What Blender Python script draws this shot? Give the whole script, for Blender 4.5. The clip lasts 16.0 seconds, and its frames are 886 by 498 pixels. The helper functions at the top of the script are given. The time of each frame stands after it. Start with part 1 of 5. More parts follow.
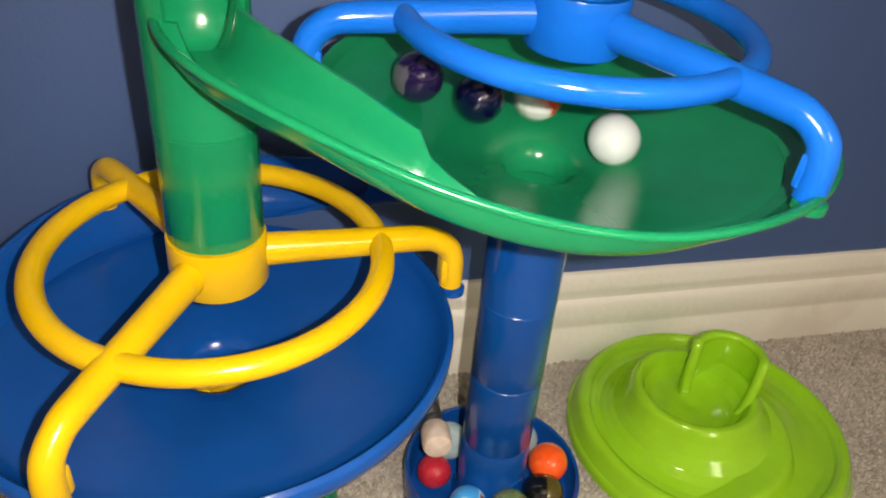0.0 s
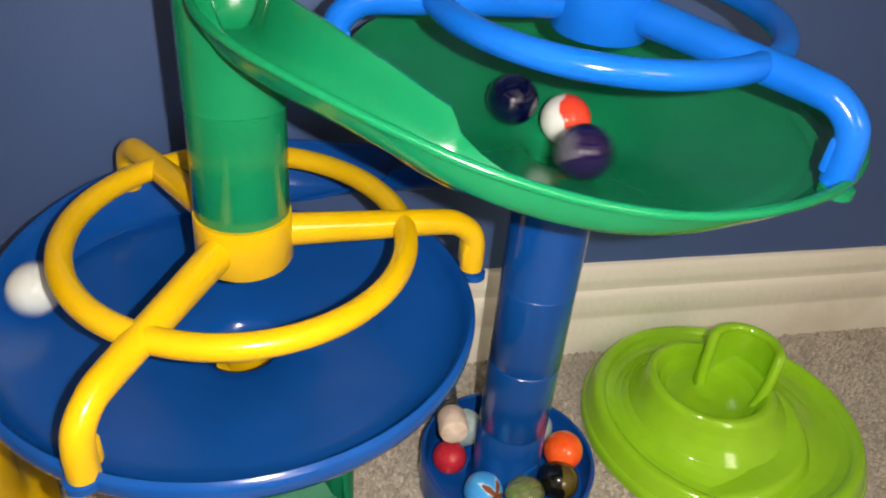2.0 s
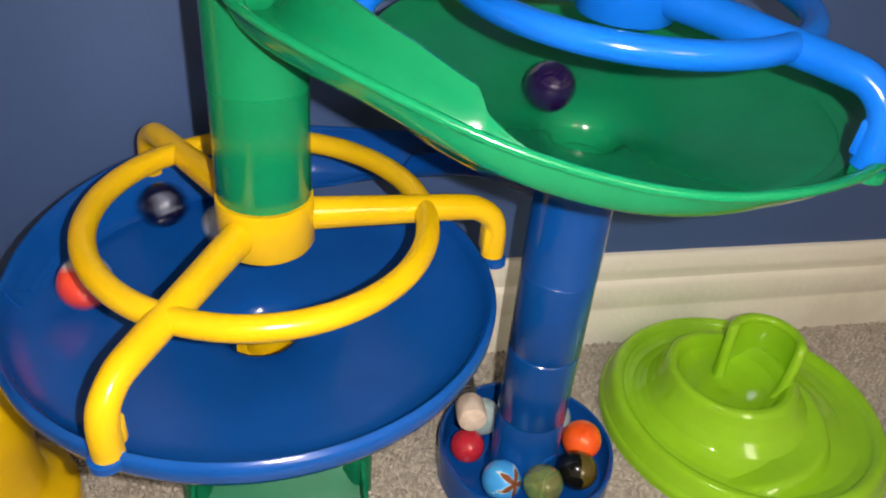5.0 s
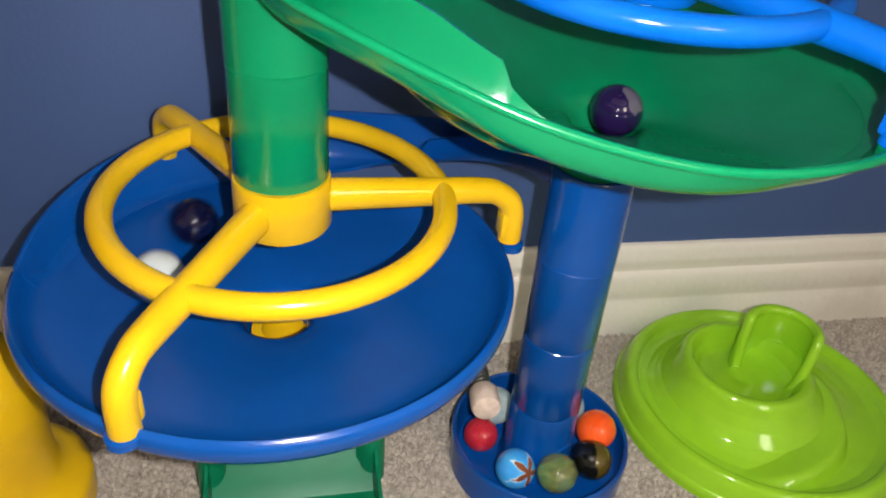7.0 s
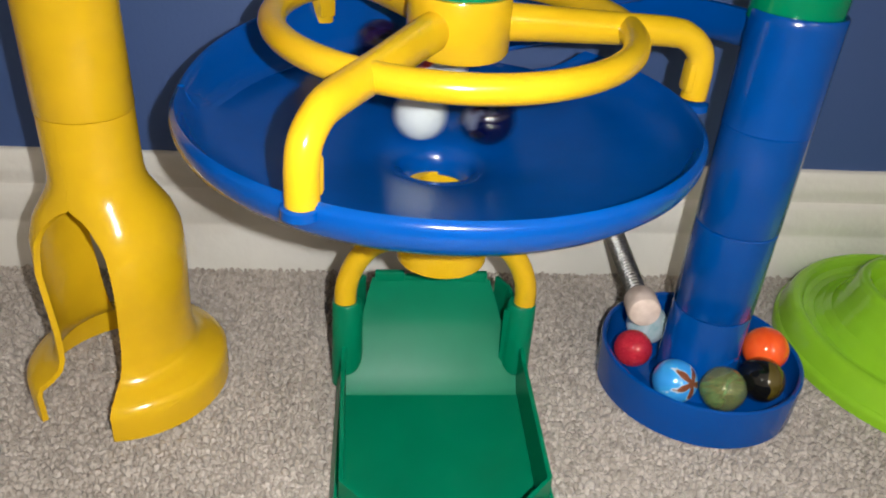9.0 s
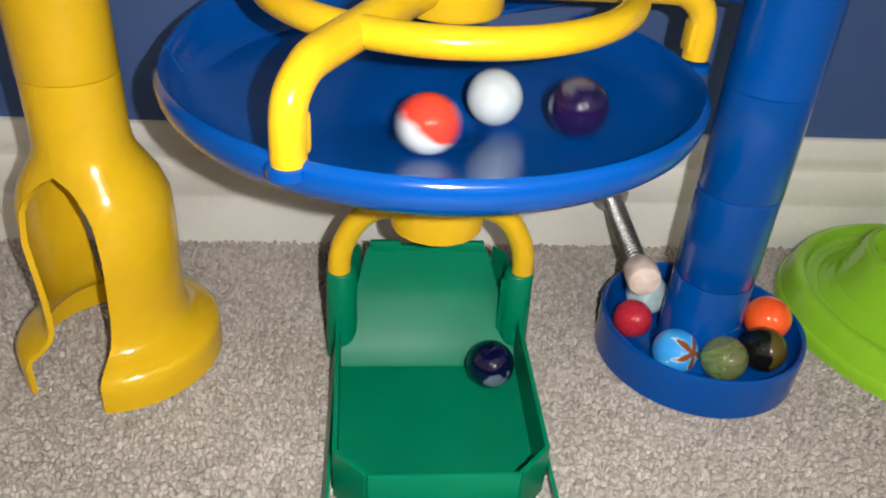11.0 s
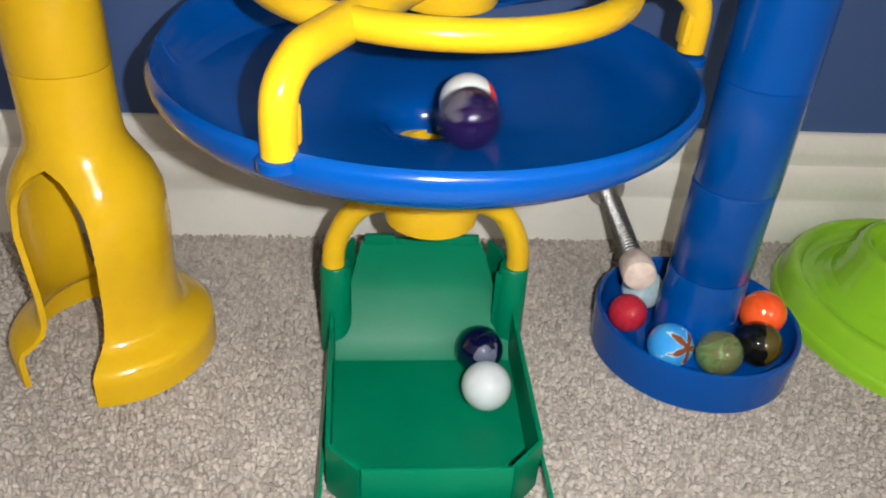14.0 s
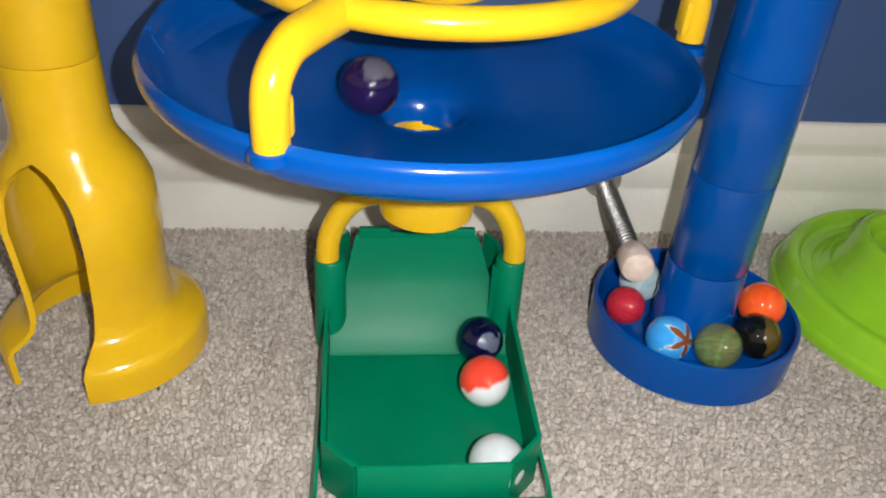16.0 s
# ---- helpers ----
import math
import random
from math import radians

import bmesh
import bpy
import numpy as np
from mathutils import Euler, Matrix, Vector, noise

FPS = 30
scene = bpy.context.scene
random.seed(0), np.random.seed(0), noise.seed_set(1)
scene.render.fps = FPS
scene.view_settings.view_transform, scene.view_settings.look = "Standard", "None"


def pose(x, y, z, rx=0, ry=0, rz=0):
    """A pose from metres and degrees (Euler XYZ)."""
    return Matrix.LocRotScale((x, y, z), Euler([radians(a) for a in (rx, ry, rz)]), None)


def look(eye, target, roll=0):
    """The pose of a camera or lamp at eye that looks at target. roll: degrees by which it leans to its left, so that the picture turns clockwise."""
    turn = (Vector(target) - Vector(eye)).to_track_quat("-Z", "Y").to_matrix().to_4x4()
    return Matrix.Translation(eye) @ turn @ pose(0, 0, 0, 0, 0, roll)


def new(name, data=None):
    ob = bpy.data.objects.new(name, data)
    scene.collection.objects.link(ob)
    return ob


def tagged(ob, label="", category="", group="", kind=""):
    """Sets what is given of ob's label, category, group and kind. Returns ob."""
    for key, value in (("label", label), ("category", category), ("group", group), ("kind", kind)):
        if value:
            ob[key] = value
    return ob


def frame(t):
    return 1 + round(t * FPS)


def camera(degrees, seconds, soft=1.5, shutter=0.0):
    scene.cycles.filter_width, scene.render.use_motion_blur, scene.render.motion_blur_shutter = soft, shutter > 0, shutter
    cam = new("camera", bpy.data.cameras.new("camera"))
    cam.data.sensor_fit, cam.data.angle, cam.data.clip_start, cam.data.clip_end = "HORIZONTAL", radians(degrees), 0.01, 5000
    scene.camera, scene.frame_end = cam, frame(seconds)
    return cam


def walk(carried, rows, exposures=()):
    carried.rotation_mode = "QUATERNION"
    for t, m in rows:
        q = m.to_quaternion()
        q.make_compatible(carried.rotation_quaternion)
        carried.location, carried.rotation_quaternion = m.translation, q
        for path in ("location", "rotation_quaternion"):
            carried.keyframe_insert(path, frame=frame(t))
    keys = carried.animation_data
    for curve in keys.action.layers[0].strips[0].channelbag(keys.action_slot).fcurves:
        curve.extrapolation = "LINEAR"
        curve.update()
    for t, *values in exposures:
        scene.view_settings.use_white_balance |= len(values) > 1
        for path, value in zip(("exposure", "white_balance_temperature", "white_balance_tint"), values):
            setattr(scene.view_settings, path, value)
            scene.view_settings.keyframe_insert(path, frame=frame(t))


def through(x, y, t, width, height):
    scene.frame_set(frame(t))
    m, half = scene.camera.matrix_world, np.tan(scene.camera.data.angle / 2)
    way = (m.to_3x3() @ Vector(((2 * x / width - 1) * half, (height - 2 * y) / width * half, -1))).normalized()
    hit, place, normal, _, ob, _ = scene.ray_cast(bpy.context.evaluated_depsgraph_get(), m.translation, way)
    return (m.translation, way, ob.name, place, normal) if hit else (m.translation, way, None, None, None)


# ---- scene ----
cam = camera(60.89, 16.0, soft=2.0, shutter=0.3)
PATH = [
    (0, (0.0737, 0.1018, 0.3966), (0.2853, 0.8309, -0.0868), 5.15),
    (0.5, (0.0721, 0.1023, 0.3954), (0.2856, 0.8316, -0.0869), 5.41),
    (1, (0.0704, 0.1021, 0.3952), (0.2829, 0.8324, -0.0859), 5.55),
    (1.5, (0.0694, 0.1010, 0.3928), (0.2800, 0.8312, -0.0892), 5.73),
    (2, (0.0654, 0.0977, 0.3908), (0.2689, 0.8279, -0.0943), 5.67),
    (2.5, (0.0640, 0.0976, 0.3888), (0.2599, 0.8293, -0.0972), 5.47),
    (3, (0.0640, 0.0975, 0.3891), (0.2576, 0.8295, -0.0974), 5.35),
    (3.5, (0.0632, 0.0973, 0.3863), (0.2549, 0.8291, -0.1011), 5.33),
    (4, (0.0615, 0.0975, 0.3854), (0.2523, 0.8286, -0.1036), 5.40),
    (6.5, (0.0604, 0.0970, 0.3813), (0.2475, 0.8275, -0.1100), 5.49),
    (7, (0.0565, 0.0970, 0.3769), (0.2383, 0.8280, -0.1157), 5.53),
    (7.5, (0.0524, 0.0958, 0.3669), (0.2124, 0.8278, -0.1317), 4.94),
    (8, (0.0343, 0.0939, 0.3215), (0.1478, 0.8279, -0.1869), 4.00),
    (8.5, (0.0266, 0.0815, 0.3005), (0.1151, 0.8386, -0.1779), 3.56),
    (9, (0.0197, 0.0812, 0.2826), (0.1066, 0.8506, -0.1762), 4.29),
    (11.5, (0.0245, 0.0858, 0.2727), (0.1109, 0.8407, -0.2096), 3.92),
    (12, (0.0251, 0.0868, 0.2724), (0.1124, 0.8407, -0.2114), 3.83),
    (12.5, (0.0256, 0.0848, 0.2722), (0.1117, 0.8405, -0.2089), 3.73),
    (13, (0.0265, 0.0865, 0.2724), (0.1115, 0.8409, -0.2109), 3.83),
    (13.5, (0.0242, 0.0858, 0.2722), (0.1149, 0.8399, -0.2105), 4.35),
    (14, (0.0259, 0.0850, 0.2718), (0.1128, 0.8396, -0.2110), 4.17),
    (14.5, (0.0250, 0.0873, 0.2722), (0.1165, 0.8395, -0.2133), 4.27),
    (15, (0.0262, 0.0870, 0.2714), (0.1153, 0.8387, -0.2155), 4.22),
    (15.5, (0.0247, 0.0875, 0.2703), (0.1178, 0.8398, -0.2148), 4.33),
    (16, (0.0256, 0.0900, 0.2697), (0.1194, 0.8382, -0.2215), 4.22),
]
walk(cam, [(t, look(eye, target, roll)) for t, eye, target, roll in PATH], [(0, 0.08, 7150, 10), (3.5, 0.08, 6950, 10), (7, 0.08, 6550, 10), (8.2, -0.14, 6150, 10), (16, -0.14, 6100, 10)])

# ---- light ----
world = bpy.data.worlds.new("world")
scene.world = world
world.use_nodes = True
world.node_tree.nodes["Background"].inputs["Color"].default_value = (1.0, 0.86, 0.70, 1)
world.node_tree.nodes["Background"].inputs["Strength"].default_value = 0.05

TORCH_STRENGTH = 22500.0           # the phone's torch, carried beside the lens
room_lamp = new("room_lamp", bpy.data.lights.new("room_lamp", "POINT"))
room_lamp.data.energy, room_lamp.data.shadow_soft_size, room_lamp.data.color = 36.0, 0.30, (1.0, 0.88, 0.74)
room_lamp.location = (0.7, -1.9, 1.40)


# ---- materials ----
def nodes_of(name):
    m = bpy.data.materials.new(name)
    m.use_nodes = True
    nt = m.node_tree
    return m, nt, nt.nodes["Principled BSDF"]


def tex(nt, kind, scale, detail=4.0, coords="Object"):
    c = nt.nodes.new("ShaderNodeTexCoord")
    n = nt.nodes.new(kind)
    n.inputs["Scale"].default_value = scale
    if "Detail" in n.inputs:
        n.inputs["Detail"].default_value = detail
    nt.links.new(c.outputs[coords], n.inputs["Vector"])
    return n


def ramp(nt, source, stops):
    r = nt.nodes.new("ShaderNodeValToRGB")
    el = r.color_ramp.elements
    while len(el) < len(stops):
        el.new(0.5)
    for e, (p, c) in zip(el, stops):
        e.position, e.color = p, (*c, 1)
    nt.links.new(source, r.inputs["Fac"])
    return r.outputs["Color"]


def spread(nt, source, low, high):
    r = nt.nodes.new("ShaderNodeMapRange")
    r.inputs["To Min"].default_value, r.inputs["To Max"].default_value = low, high
    nt.links.new(source, r.inputs["Value"])
    return r.outputs["Result"]


def bump(nt, bsdf, source, strength, distance):
    b = nt.nodes.new("ShaderNodeBump")
    b.inputs["Strength"].default_value, b.inputs["Distance"].default_value = strength, distance
    nt.links.new(source, b.inputs["Height"])
    nt.links.new(b.outputs["Normal"], bsdf.inputs["Normal"])


def plastic(name, colour, rough=0.26, sheen=0.5, wear=1.0):
    """Moulded toy plastic: a little uneven in colour and gloss, with faint scuffs and dust."""
    m, nt, b = nodes_of(name)
    big = tex(nt, "ShaderNodeTexNoise", 28.0, 3.0)
    fine = tex(nt, "ShaderNodeTexNoise", 900.0, 6.0)
    c = tuple(colour)
    dark = tuple(v * 0.90 for v in c)
    pale = tuple(min(1.0, v * 1.05 + 0.004) for v in c)
    nt.links.new(ramp(nt, big.outputs["Fac"], [(0.3, dark), (0.55, c), (0.8, pale)]), b.inputs["Base Color"])
    nt.links.new(spread(nt, fine.outputs["Fac"], rough - 0.03 * wear, rough + 0.05 * wear), b.inputs["Roughness"])
    b.inputs["Specular IOR Level"].default_value = sheen
    b.inputs["IOR"].default_value = 1.5
    b.inputs["Subsurface Weight"].default_value = 0.06
    b.inputs["Subsurface Radius"].default_value = (0.004, 0.004, 0.004)
    b.inputs["Subsurface Scale"].default_value = 0.5
    bump(nt, b, big.outputs["Fac"], 0.10 * wear, 0.002)
    return m


BLUE = plastic("blue_plastic", (0.001, 0.064, 0.305), 0.18)
AZURE = plastic("azure_plastic", (0.001, 0.130, 0.62), 0.15)
GREEN = plastic("green_plastic", (0.001, 0.205, 0.080), 0.18)
TRAY_GREEN = plastic("deep_green_plastic", (0.003, 0.175, 0.082), 0.35, 0.17)
YELLOW = plastic("yellow_plastic", (0.70, 0.425, 0.007), 0.17)
RED = plastic("red_plastic", (0.70, 0.03, 0.012), 0.2)
BLACK = plastic("black_plastic", (0.012, 0.012, 0.013), 0.4)
LIME = plastic("lime_plastic", (0.29, 0.58, 0.022), 0.11)


def wall_paint():
    m, nt, b = nodes_of("blue_wall_paint")
    big = tex(nt, "ShaderNodeTexNoise", 3.0, 4.0)
    roll = tex(nt, "ShaderNodeTexNoise", 420.0, 5.0)
    nt.links.new(ramp(nt, big.outputs["Fac"], [(0.3, (0.040, 0.077, 0.205)), (0.7, (0.048, 0.090, 0.230))]), b.inputs["Base Color"])
    nt.links.new(spread(nt, big.outputs["Fac"], 0.42, 0.58), b.inputs["Roughness"])
    bump(nt, b, roll.outputs["Fac"], 0.16, 0.0010)
    return m


def trim_paint():
    m, nt, b = nodes_of("cream_trim_paint")
    big = tex(nt, "ShaderNodeTexNoise", 9.0, 6.0)
    brush = tex(nt, "ShaderNodeTexNoise", 160.0, 3.0)
    nt.links.new(ramp(nt, big.outputs["Fac"], [(0.25, (0.54, 0.49, 0.41)), (0.45, (0.68, 0.65, 0.58)), (0.8, (0.72, 0.69, 0.63))]), b.inputs["Base Color"])
    b.inputs["Roughness"].default_value = 0.42
    bump(nt, b, brush.outputs["Fac"], 0.25, 0.0015)
    return m


def carpet_wool(name, low, high):
    m, nt, b = nodes_of(name)
    yarn = tex(nt, "ShaderNodeTexNoise", 330.0, 3.0)
    patch = tex(nt, "ShaderNodeTexNoise", 14.0, 4.0)
    mix = nt.nodes.new("ShaderNodeMath")
    mix.operation = "MULTIPLY_ADD"
    mix.inputs[1].default_value = 0.30
    nt.links.new(patch.outputs["Fac"], mix.inputs[0])
    geo = nt.nodes.new("ShaderNodeNewGeometry")
    each = nt.nodes.new("ShaderNodeMath")
    each.operation = "MULTIPLY_ADD"
    each.inputs[1].default_value = 0.32
    nt.links.new(geo.outputs["Random Per Island"], each.inputs[0])
    part_yarn = nt.nodes.new("ShaderNodeMath")
    part_yarn.operation = "MULTIPLY"
    part_yarn.inputs[1].default_value = 0.30
    nt.links.new(yarn.outputs["Fac"], part_yarn.inputs[0])
    nt.links.new(part_yarn.outputs[0], each.inputs[2])
    nt.links.new(each.outputs[0], mix.inputs[2])
    nt.links.new(ramp(nt, mix.outputs[0], [(0.12, low), (0.85, high)]), b.inputs["Base Color"])
    b.inputs["Roughness"].default_value = 0.95
    b.inputs["Specular IOR Level"].default_value = 0.15
    b.inputs["Sheen Weight"].default_value = 0.2
    bump(nt, b, yarn.outputs["Fac"], 0.6, 0.002)
    return m


WALL = wall_paint()
TRIM = trim_paint()
CARPET = carpet_wool("beige_carpet", (0.22, 0.185, 0.150), (0.66, 0.590, 0.515))


def ceiling_white():
    m, nt, b = nodes_of("ceiling_white")
    n = tex(nt, "ShaderNodeTexNoise", 60.0, 5.0)
    nt.links.new(ramp(nt, n.outputs["Fac"], [(0.3, (0.72, 0.70, 0.66)), (0.7, (0.80, 0.78, 0.74))]), b.inputs["Base Color"])
    b.inputs["Roughness"].default_value = 0.9
    return m


def steel():
    m, nt, b = nodes_of("spring_steel")
    n = tex(nt, "ShaderNodeTexNoise", 500.0, 3.0)
    b.inputs["Metallic"].default_value = 1.0
    nt.links.new(ramp(nt, n.outputs["Fac"], [(0.3, (0.22, 0.21, 0.20)), (0.7, (0.40, 0.39, 0.37))]), b.inputs["Base Color"])
    b.inputs["Roughness"].default_value = 0.33
    return m


def rubber():
    m, nt, b = nodes_of("pinkish_white_rubber")
    n = tex(nt, "ShaderNodeTexNoise", 140.0, 5.0)
    nt.links.new(ramp(nt, n.outputs["Fac"], [(0.3, (0.55, 0.42, 0.34)), (0.6, (0.72, 0.58, 0.49))]), b.inputs["Base Color"])
    b.inputs["Roughness"].default_value = 0.6
    return m


def torch_light():
    m, nt, b = nodes_of("torch_light")
    b.inputs["Emission Color"].default_value = (1.0, 0.97, 0.92, 1)
    b.inputs["Emission Strength"].default_value = TORCH_STRENGTH
    return m


STEEL, RUBBER, CEILING, TORCH_LIGHT = steel(), rubber(), ceiling_white(), torch_light()


def opaque_glass(name, stops, scale=40.0, warp=3.0):
    """Opaque marble glass in swirled colours."""
    m, nt, b = nodes_of(name)
    n = tex(nt, "ShaderNodeTexNoise", scale, 1.5)
    n.inputs["Distortion"].default_value = warp
    nt.links.new(ramp(nt, n.outputs["Fac"], stops), b.inputs["Base Color"])
    b.inputs["Roughness"].default_value = 0.07
    b.inputs["Coat Weight"].default_value = 0.6
    b.inputs["Coat Roughness"].default_value = 0.03
    return m


def clear_glass(name, stops, scale=60.0, through=0.9):
    """Tinted see-through marble glass with denser streaks."""
    m, nt, b = nodes_of(name)
    n = tex(nt, "ShaderNodeTexNoise", scale, 2.0)
    n.inputs["Distortion"].default_value = 2.0
    nt.links.new(ramp(nt, n.outputs["Fac"], stops), b.inputs["Base Color"])
    b.inputs["Roughness"].default_value = 0.03
    b.inputs["IOR"].default_value = 1.5
    b.inputs["Transmission Weight"].default_value = through
    return m


def two_tone(name, first, second, level, radius, waver=0.5, clear=0.0):
    """Opaque marble glass in two colours that meet along a wavering line."""
    m, nt, b = nodes_of(name)
    c = nt.nodes.new("ShaderNodeTexCoord")
    n = tex(nt, "ShaderNodeTexNoise", 75.0, 2.5)
    sep = nt.nodes.new("ShaderNodeSeparateXYZ")
    nt.links.new(c.outputs["Object"], sep.inputs[0])
    a = nt.nodes.new("ShaderNodeMath")
    a.operation = "MULTIPLY_ADD"
    a.inputs[1].default_value = waver * radius * 2
    nt.links.new(n.outputs["Fac"], a.inputs[0])
    nt.links.new(sep.outputs["Z"], a.inputs[2])
    r = nt.nodes.new("ShaderNodeMapRange")
    r.inputs["From Min"].default_value, r.inputs["From Max"].default_value = -radius + waver * radius, radius + waver * radius
    nt.links.new(a.outputs[0], r.inputs["Value"])
    nt.links.new(ramp(nt, r.outputs["Result"], [(level - 0.012, first), (level + 0.012, second)]), b.inputs["Base Color"])
    b.inputs["Roughness"].default_value = 0.06
    b.inputs["Coat Weight"].default_value = 0.6
    b.inputs["Transmission Weight"].default_value = clear
    return m


REDWHITE_GLASS = two_tone("red_and_white_glass", (0.68, 0.69, 0.68), (0.80, 0.060, 0.03), 0.50, 0.0125)
def star_glass():
    """Sky blue glass with a five-armed rust brown star and a pale rim to it."""
    m, nt, b = nodes_of("sky_and_rust_glass")
    c = nt.nodes.new("ShaderNodeTexCoord")
    sep = nt.nodes.new("ShaderNodeSeparateXYZ")
    nt.links.new(c.outputs["Object"], sep.inputs[0])

    def calc(kind, first, second=None, third=None):
        n = nt.nodes.new("ShaderNodeMath")
        n.operation = kind
        for k, v in enumerate((first, second, third)):
            if isinstance(v, float):
                n.inputs[k].default_value = v
            elif v is not None:
                nt.links.new(v, n.inputs[k])
        return n.outputs[0]

    arm = calc("COSINE", calc("MULTIPLY", calc("ARCTAN2", sep.outputs["Y"], sep.outputs["X"]), 5.0))
    reach = calc("MULTIPLY_ADD", arm, 0.0036, 0.0062)
    wide = calc("SQRT", calc("ADD", calc("MULTIPLY", sep.outputs["X"], sep.outputs["X"]), calc("MULTIPLY", sep.outputs["Y"], sep.outputs["Y"])))
    n = tex(nt, "ShaderNodeTexNoise", 260.0, 3.0)
    edge = calc("ADD", calc("DIVIDE", wide, reach), calc("MULTIPLY_ADD", n.outputs["Fac"], 0.8, -0.4))
    front = calc("LESS_THAN", sep.outputs["Z"], 0.0)
    nt.links.new(ramp(nt, calc("MULTIPLY", calc("ADD", edge, front), 0.5), [(0.0, (0.16, 0.045, 0.02)), (0.46, (0.22, 0.07, 0.03)), (0.50, (0.62, 0.74, 0.80)), (0.56, (0.06, 0.40, 0.82)), (1.0, (0.05, 0.34, 0.80))]), b.inputs["Base Color"])
    b.inputs["Roughness"].default_value = 0.05
    b.inputs["Coat Weight"].default_value = 0.6
    return m


STAR_GLASS = star_glass()
SWIRL_GLASS = two_tone("olive_and_teal_glass", (0.10, 0.42, 0.40), (0.62, 0.66, 0.22), 0.47, 0.0124, 1.2, 0.8)
AMBER_GLASS = two_tone("black_and_amber_glass", (0.006, 0.006, 0.005), (0.085, 0.062, 0.010), 0.64, 0.0126, 0.4)
WHITE_GLASS = opaque_glass("milk_glass", [(0.2, (0.52, 0.56, 0.56)), (0.8, (0.60, 0.64, 0.64))])
COBALT_GLASS = two_tone("cobalt_glass", (0.003, 0.004, 0.034), (0.16, 0.18, 0.26), 0.955, 0.0125, 0.7, 0.25)
VIOLET_GLASS = two_tone("violet_glass", (0.016, 0.007, 0.055), (0.12, 0.11, 0.15), 0.93, 0.0125, 0.7, 0.25)
ORANGE_GLASS = opaque_glass("orange_glass", [(0.3, (0.90, 0.09, 0.012)), (0.7, (0.95, 0.13, 0.02))])
CRIMSON_GLASS = opaque_glass("crimson_glass", [(0.3, (0.42, 0.015, 0.030)), (0.7, (0.56, 0.03, 0.05))], 300.0)
TEAL_VANE = opaque_glass("teal_vane_glass", [(0.4, (0.02, 0.25, 0.24)), (0.6, (0.12, 0.50, 0.46))], 120.0)
PALE_GLASS = clear_glass("pale_aqua_glass", [(0.3, (0.50, 0.70, 0.74)), (0.7, (0.85, 0.92, 0.93))], 60.0, 0.35)


# ---- mesh helpers ----
def part(name, bm, material, parent=None, label="", smooth=True):
    """Links a bmesh as one mesh object, under a thing or a part."""
    bmesh.ops.recalc_face_normals(bm, faces=bm.faces)
    me = bpy.data.meshes.new(name)
    bm.to_mesh(me)
    bm.free()
    me.materials.append(material)
    if smooth:
        me.shade_smooth()
        me.set_sharp_from_angle(angle=radians(38))
    ob = new(name, me)
    if parent:
        ob.parent = parent
    if label:
        tagged(ob, label)
    return ob


def thing(name, m, label, category, group=""):
    ob = new(name)
    ob.empty_display_size = 0.01
    ob.matrix_basis = m
    return tagged(ob, label, category, group)


def lathe(profile, n=96, a0=0.0, a1=360.0, closed=True):
    """Turns a profile of (r, z) about the z axis; closed: the profile is a ring of its own."""
    bm = bmesh.new()
    full = abs(a1 - a0) >= 359.9
    count = n if full else n + 1
    rings = []
    for k in range(count):
        a = radians(a0 + (a1 - a0) * k / n)
        rings.append([bm.verts.new((r * math.cos(a), r * math.sin(a), z)) for r, z in profile])
    m = len(profile)
    for k in range(n):
        p, q = rings[k], rings[(k + 1) % count]
        for i in range(m if closed else m - 1):
            j = (i + 1) % m
            bm.faces.new((p[i], q[i], q[j], p[j]))
    if closed and not full:
        bm.faces.new(rings[0])
        bm.faces.new(list(reversed(rings[-1])))
    return bm


def smooth_line(points, steps=8):
    """A Catmull-Rom curve through points."""
    pts = [Vector(p) for p in points]
    pts = [2 * pts[0] - pts[1]] + pts + [2 * pts[-1] - pts[-2]]
    out = []
    for i in range(1, len(pts) - 2):
        a, b, c, d = pts[i - 1:i + 3]
        for s in range(steps):
            t = s / steps
            out.append(0.5 * (2 * b + (c - a) * t + (2 * a - 5 * b + 4 * c - d) * t * t + (3 * b - a - 3 * c + d) * t ** 3))
    out.append(pts[-2])
    return out


def sweep(path, size, n=20, up=Vector((0, 0, 1)), cap=True, closed=False, power=2.0):
    """A tube along a path; size(k, u) gives half width and half height, or is one radius."""
    bm = bmesh.new()
    rings, m = [], len(path)
    for k, p in enumerate(path):
        q = path[(k + 1) % m] if closed or k < m - 1 else p
        o = path[k - 1] if closed or k > 0 else p
        t = (q - o).normalized()
        side = t.cross(up)
        side = side.normalized() if side.length > 1e-4 else Vector((1, 0, 0))
        top = side.cross(t)
        w, h = size(k / (m - 1)) if callable(size) else (size, size)
        ring = []
        for i in range(n):
            a = 2 * math.pi * i / n
            c, s = math.cos(a), math.sin(a)
            c, s = math.copysign(abs(c) ** (2 / power), c), math.copysign(abs(s) ** (2 / power), s)
            ring.append(bm.verts.new(p + side * (w * c) + top * (h * s)))
        rings.append(ring)
    for k in range(m if closed else m - 1):
        a, b = rings[k], rings[(k + 1) % m]
        for i in range(n):
            j = (i + 1) % n
            bm.faces.new((a[i], a[j], b[j], b[i]))
    if cap and not closed:
        bm.faces.new(rings[0])
        bm.faces.new(list(reversed(rings[-1])))
    return bm


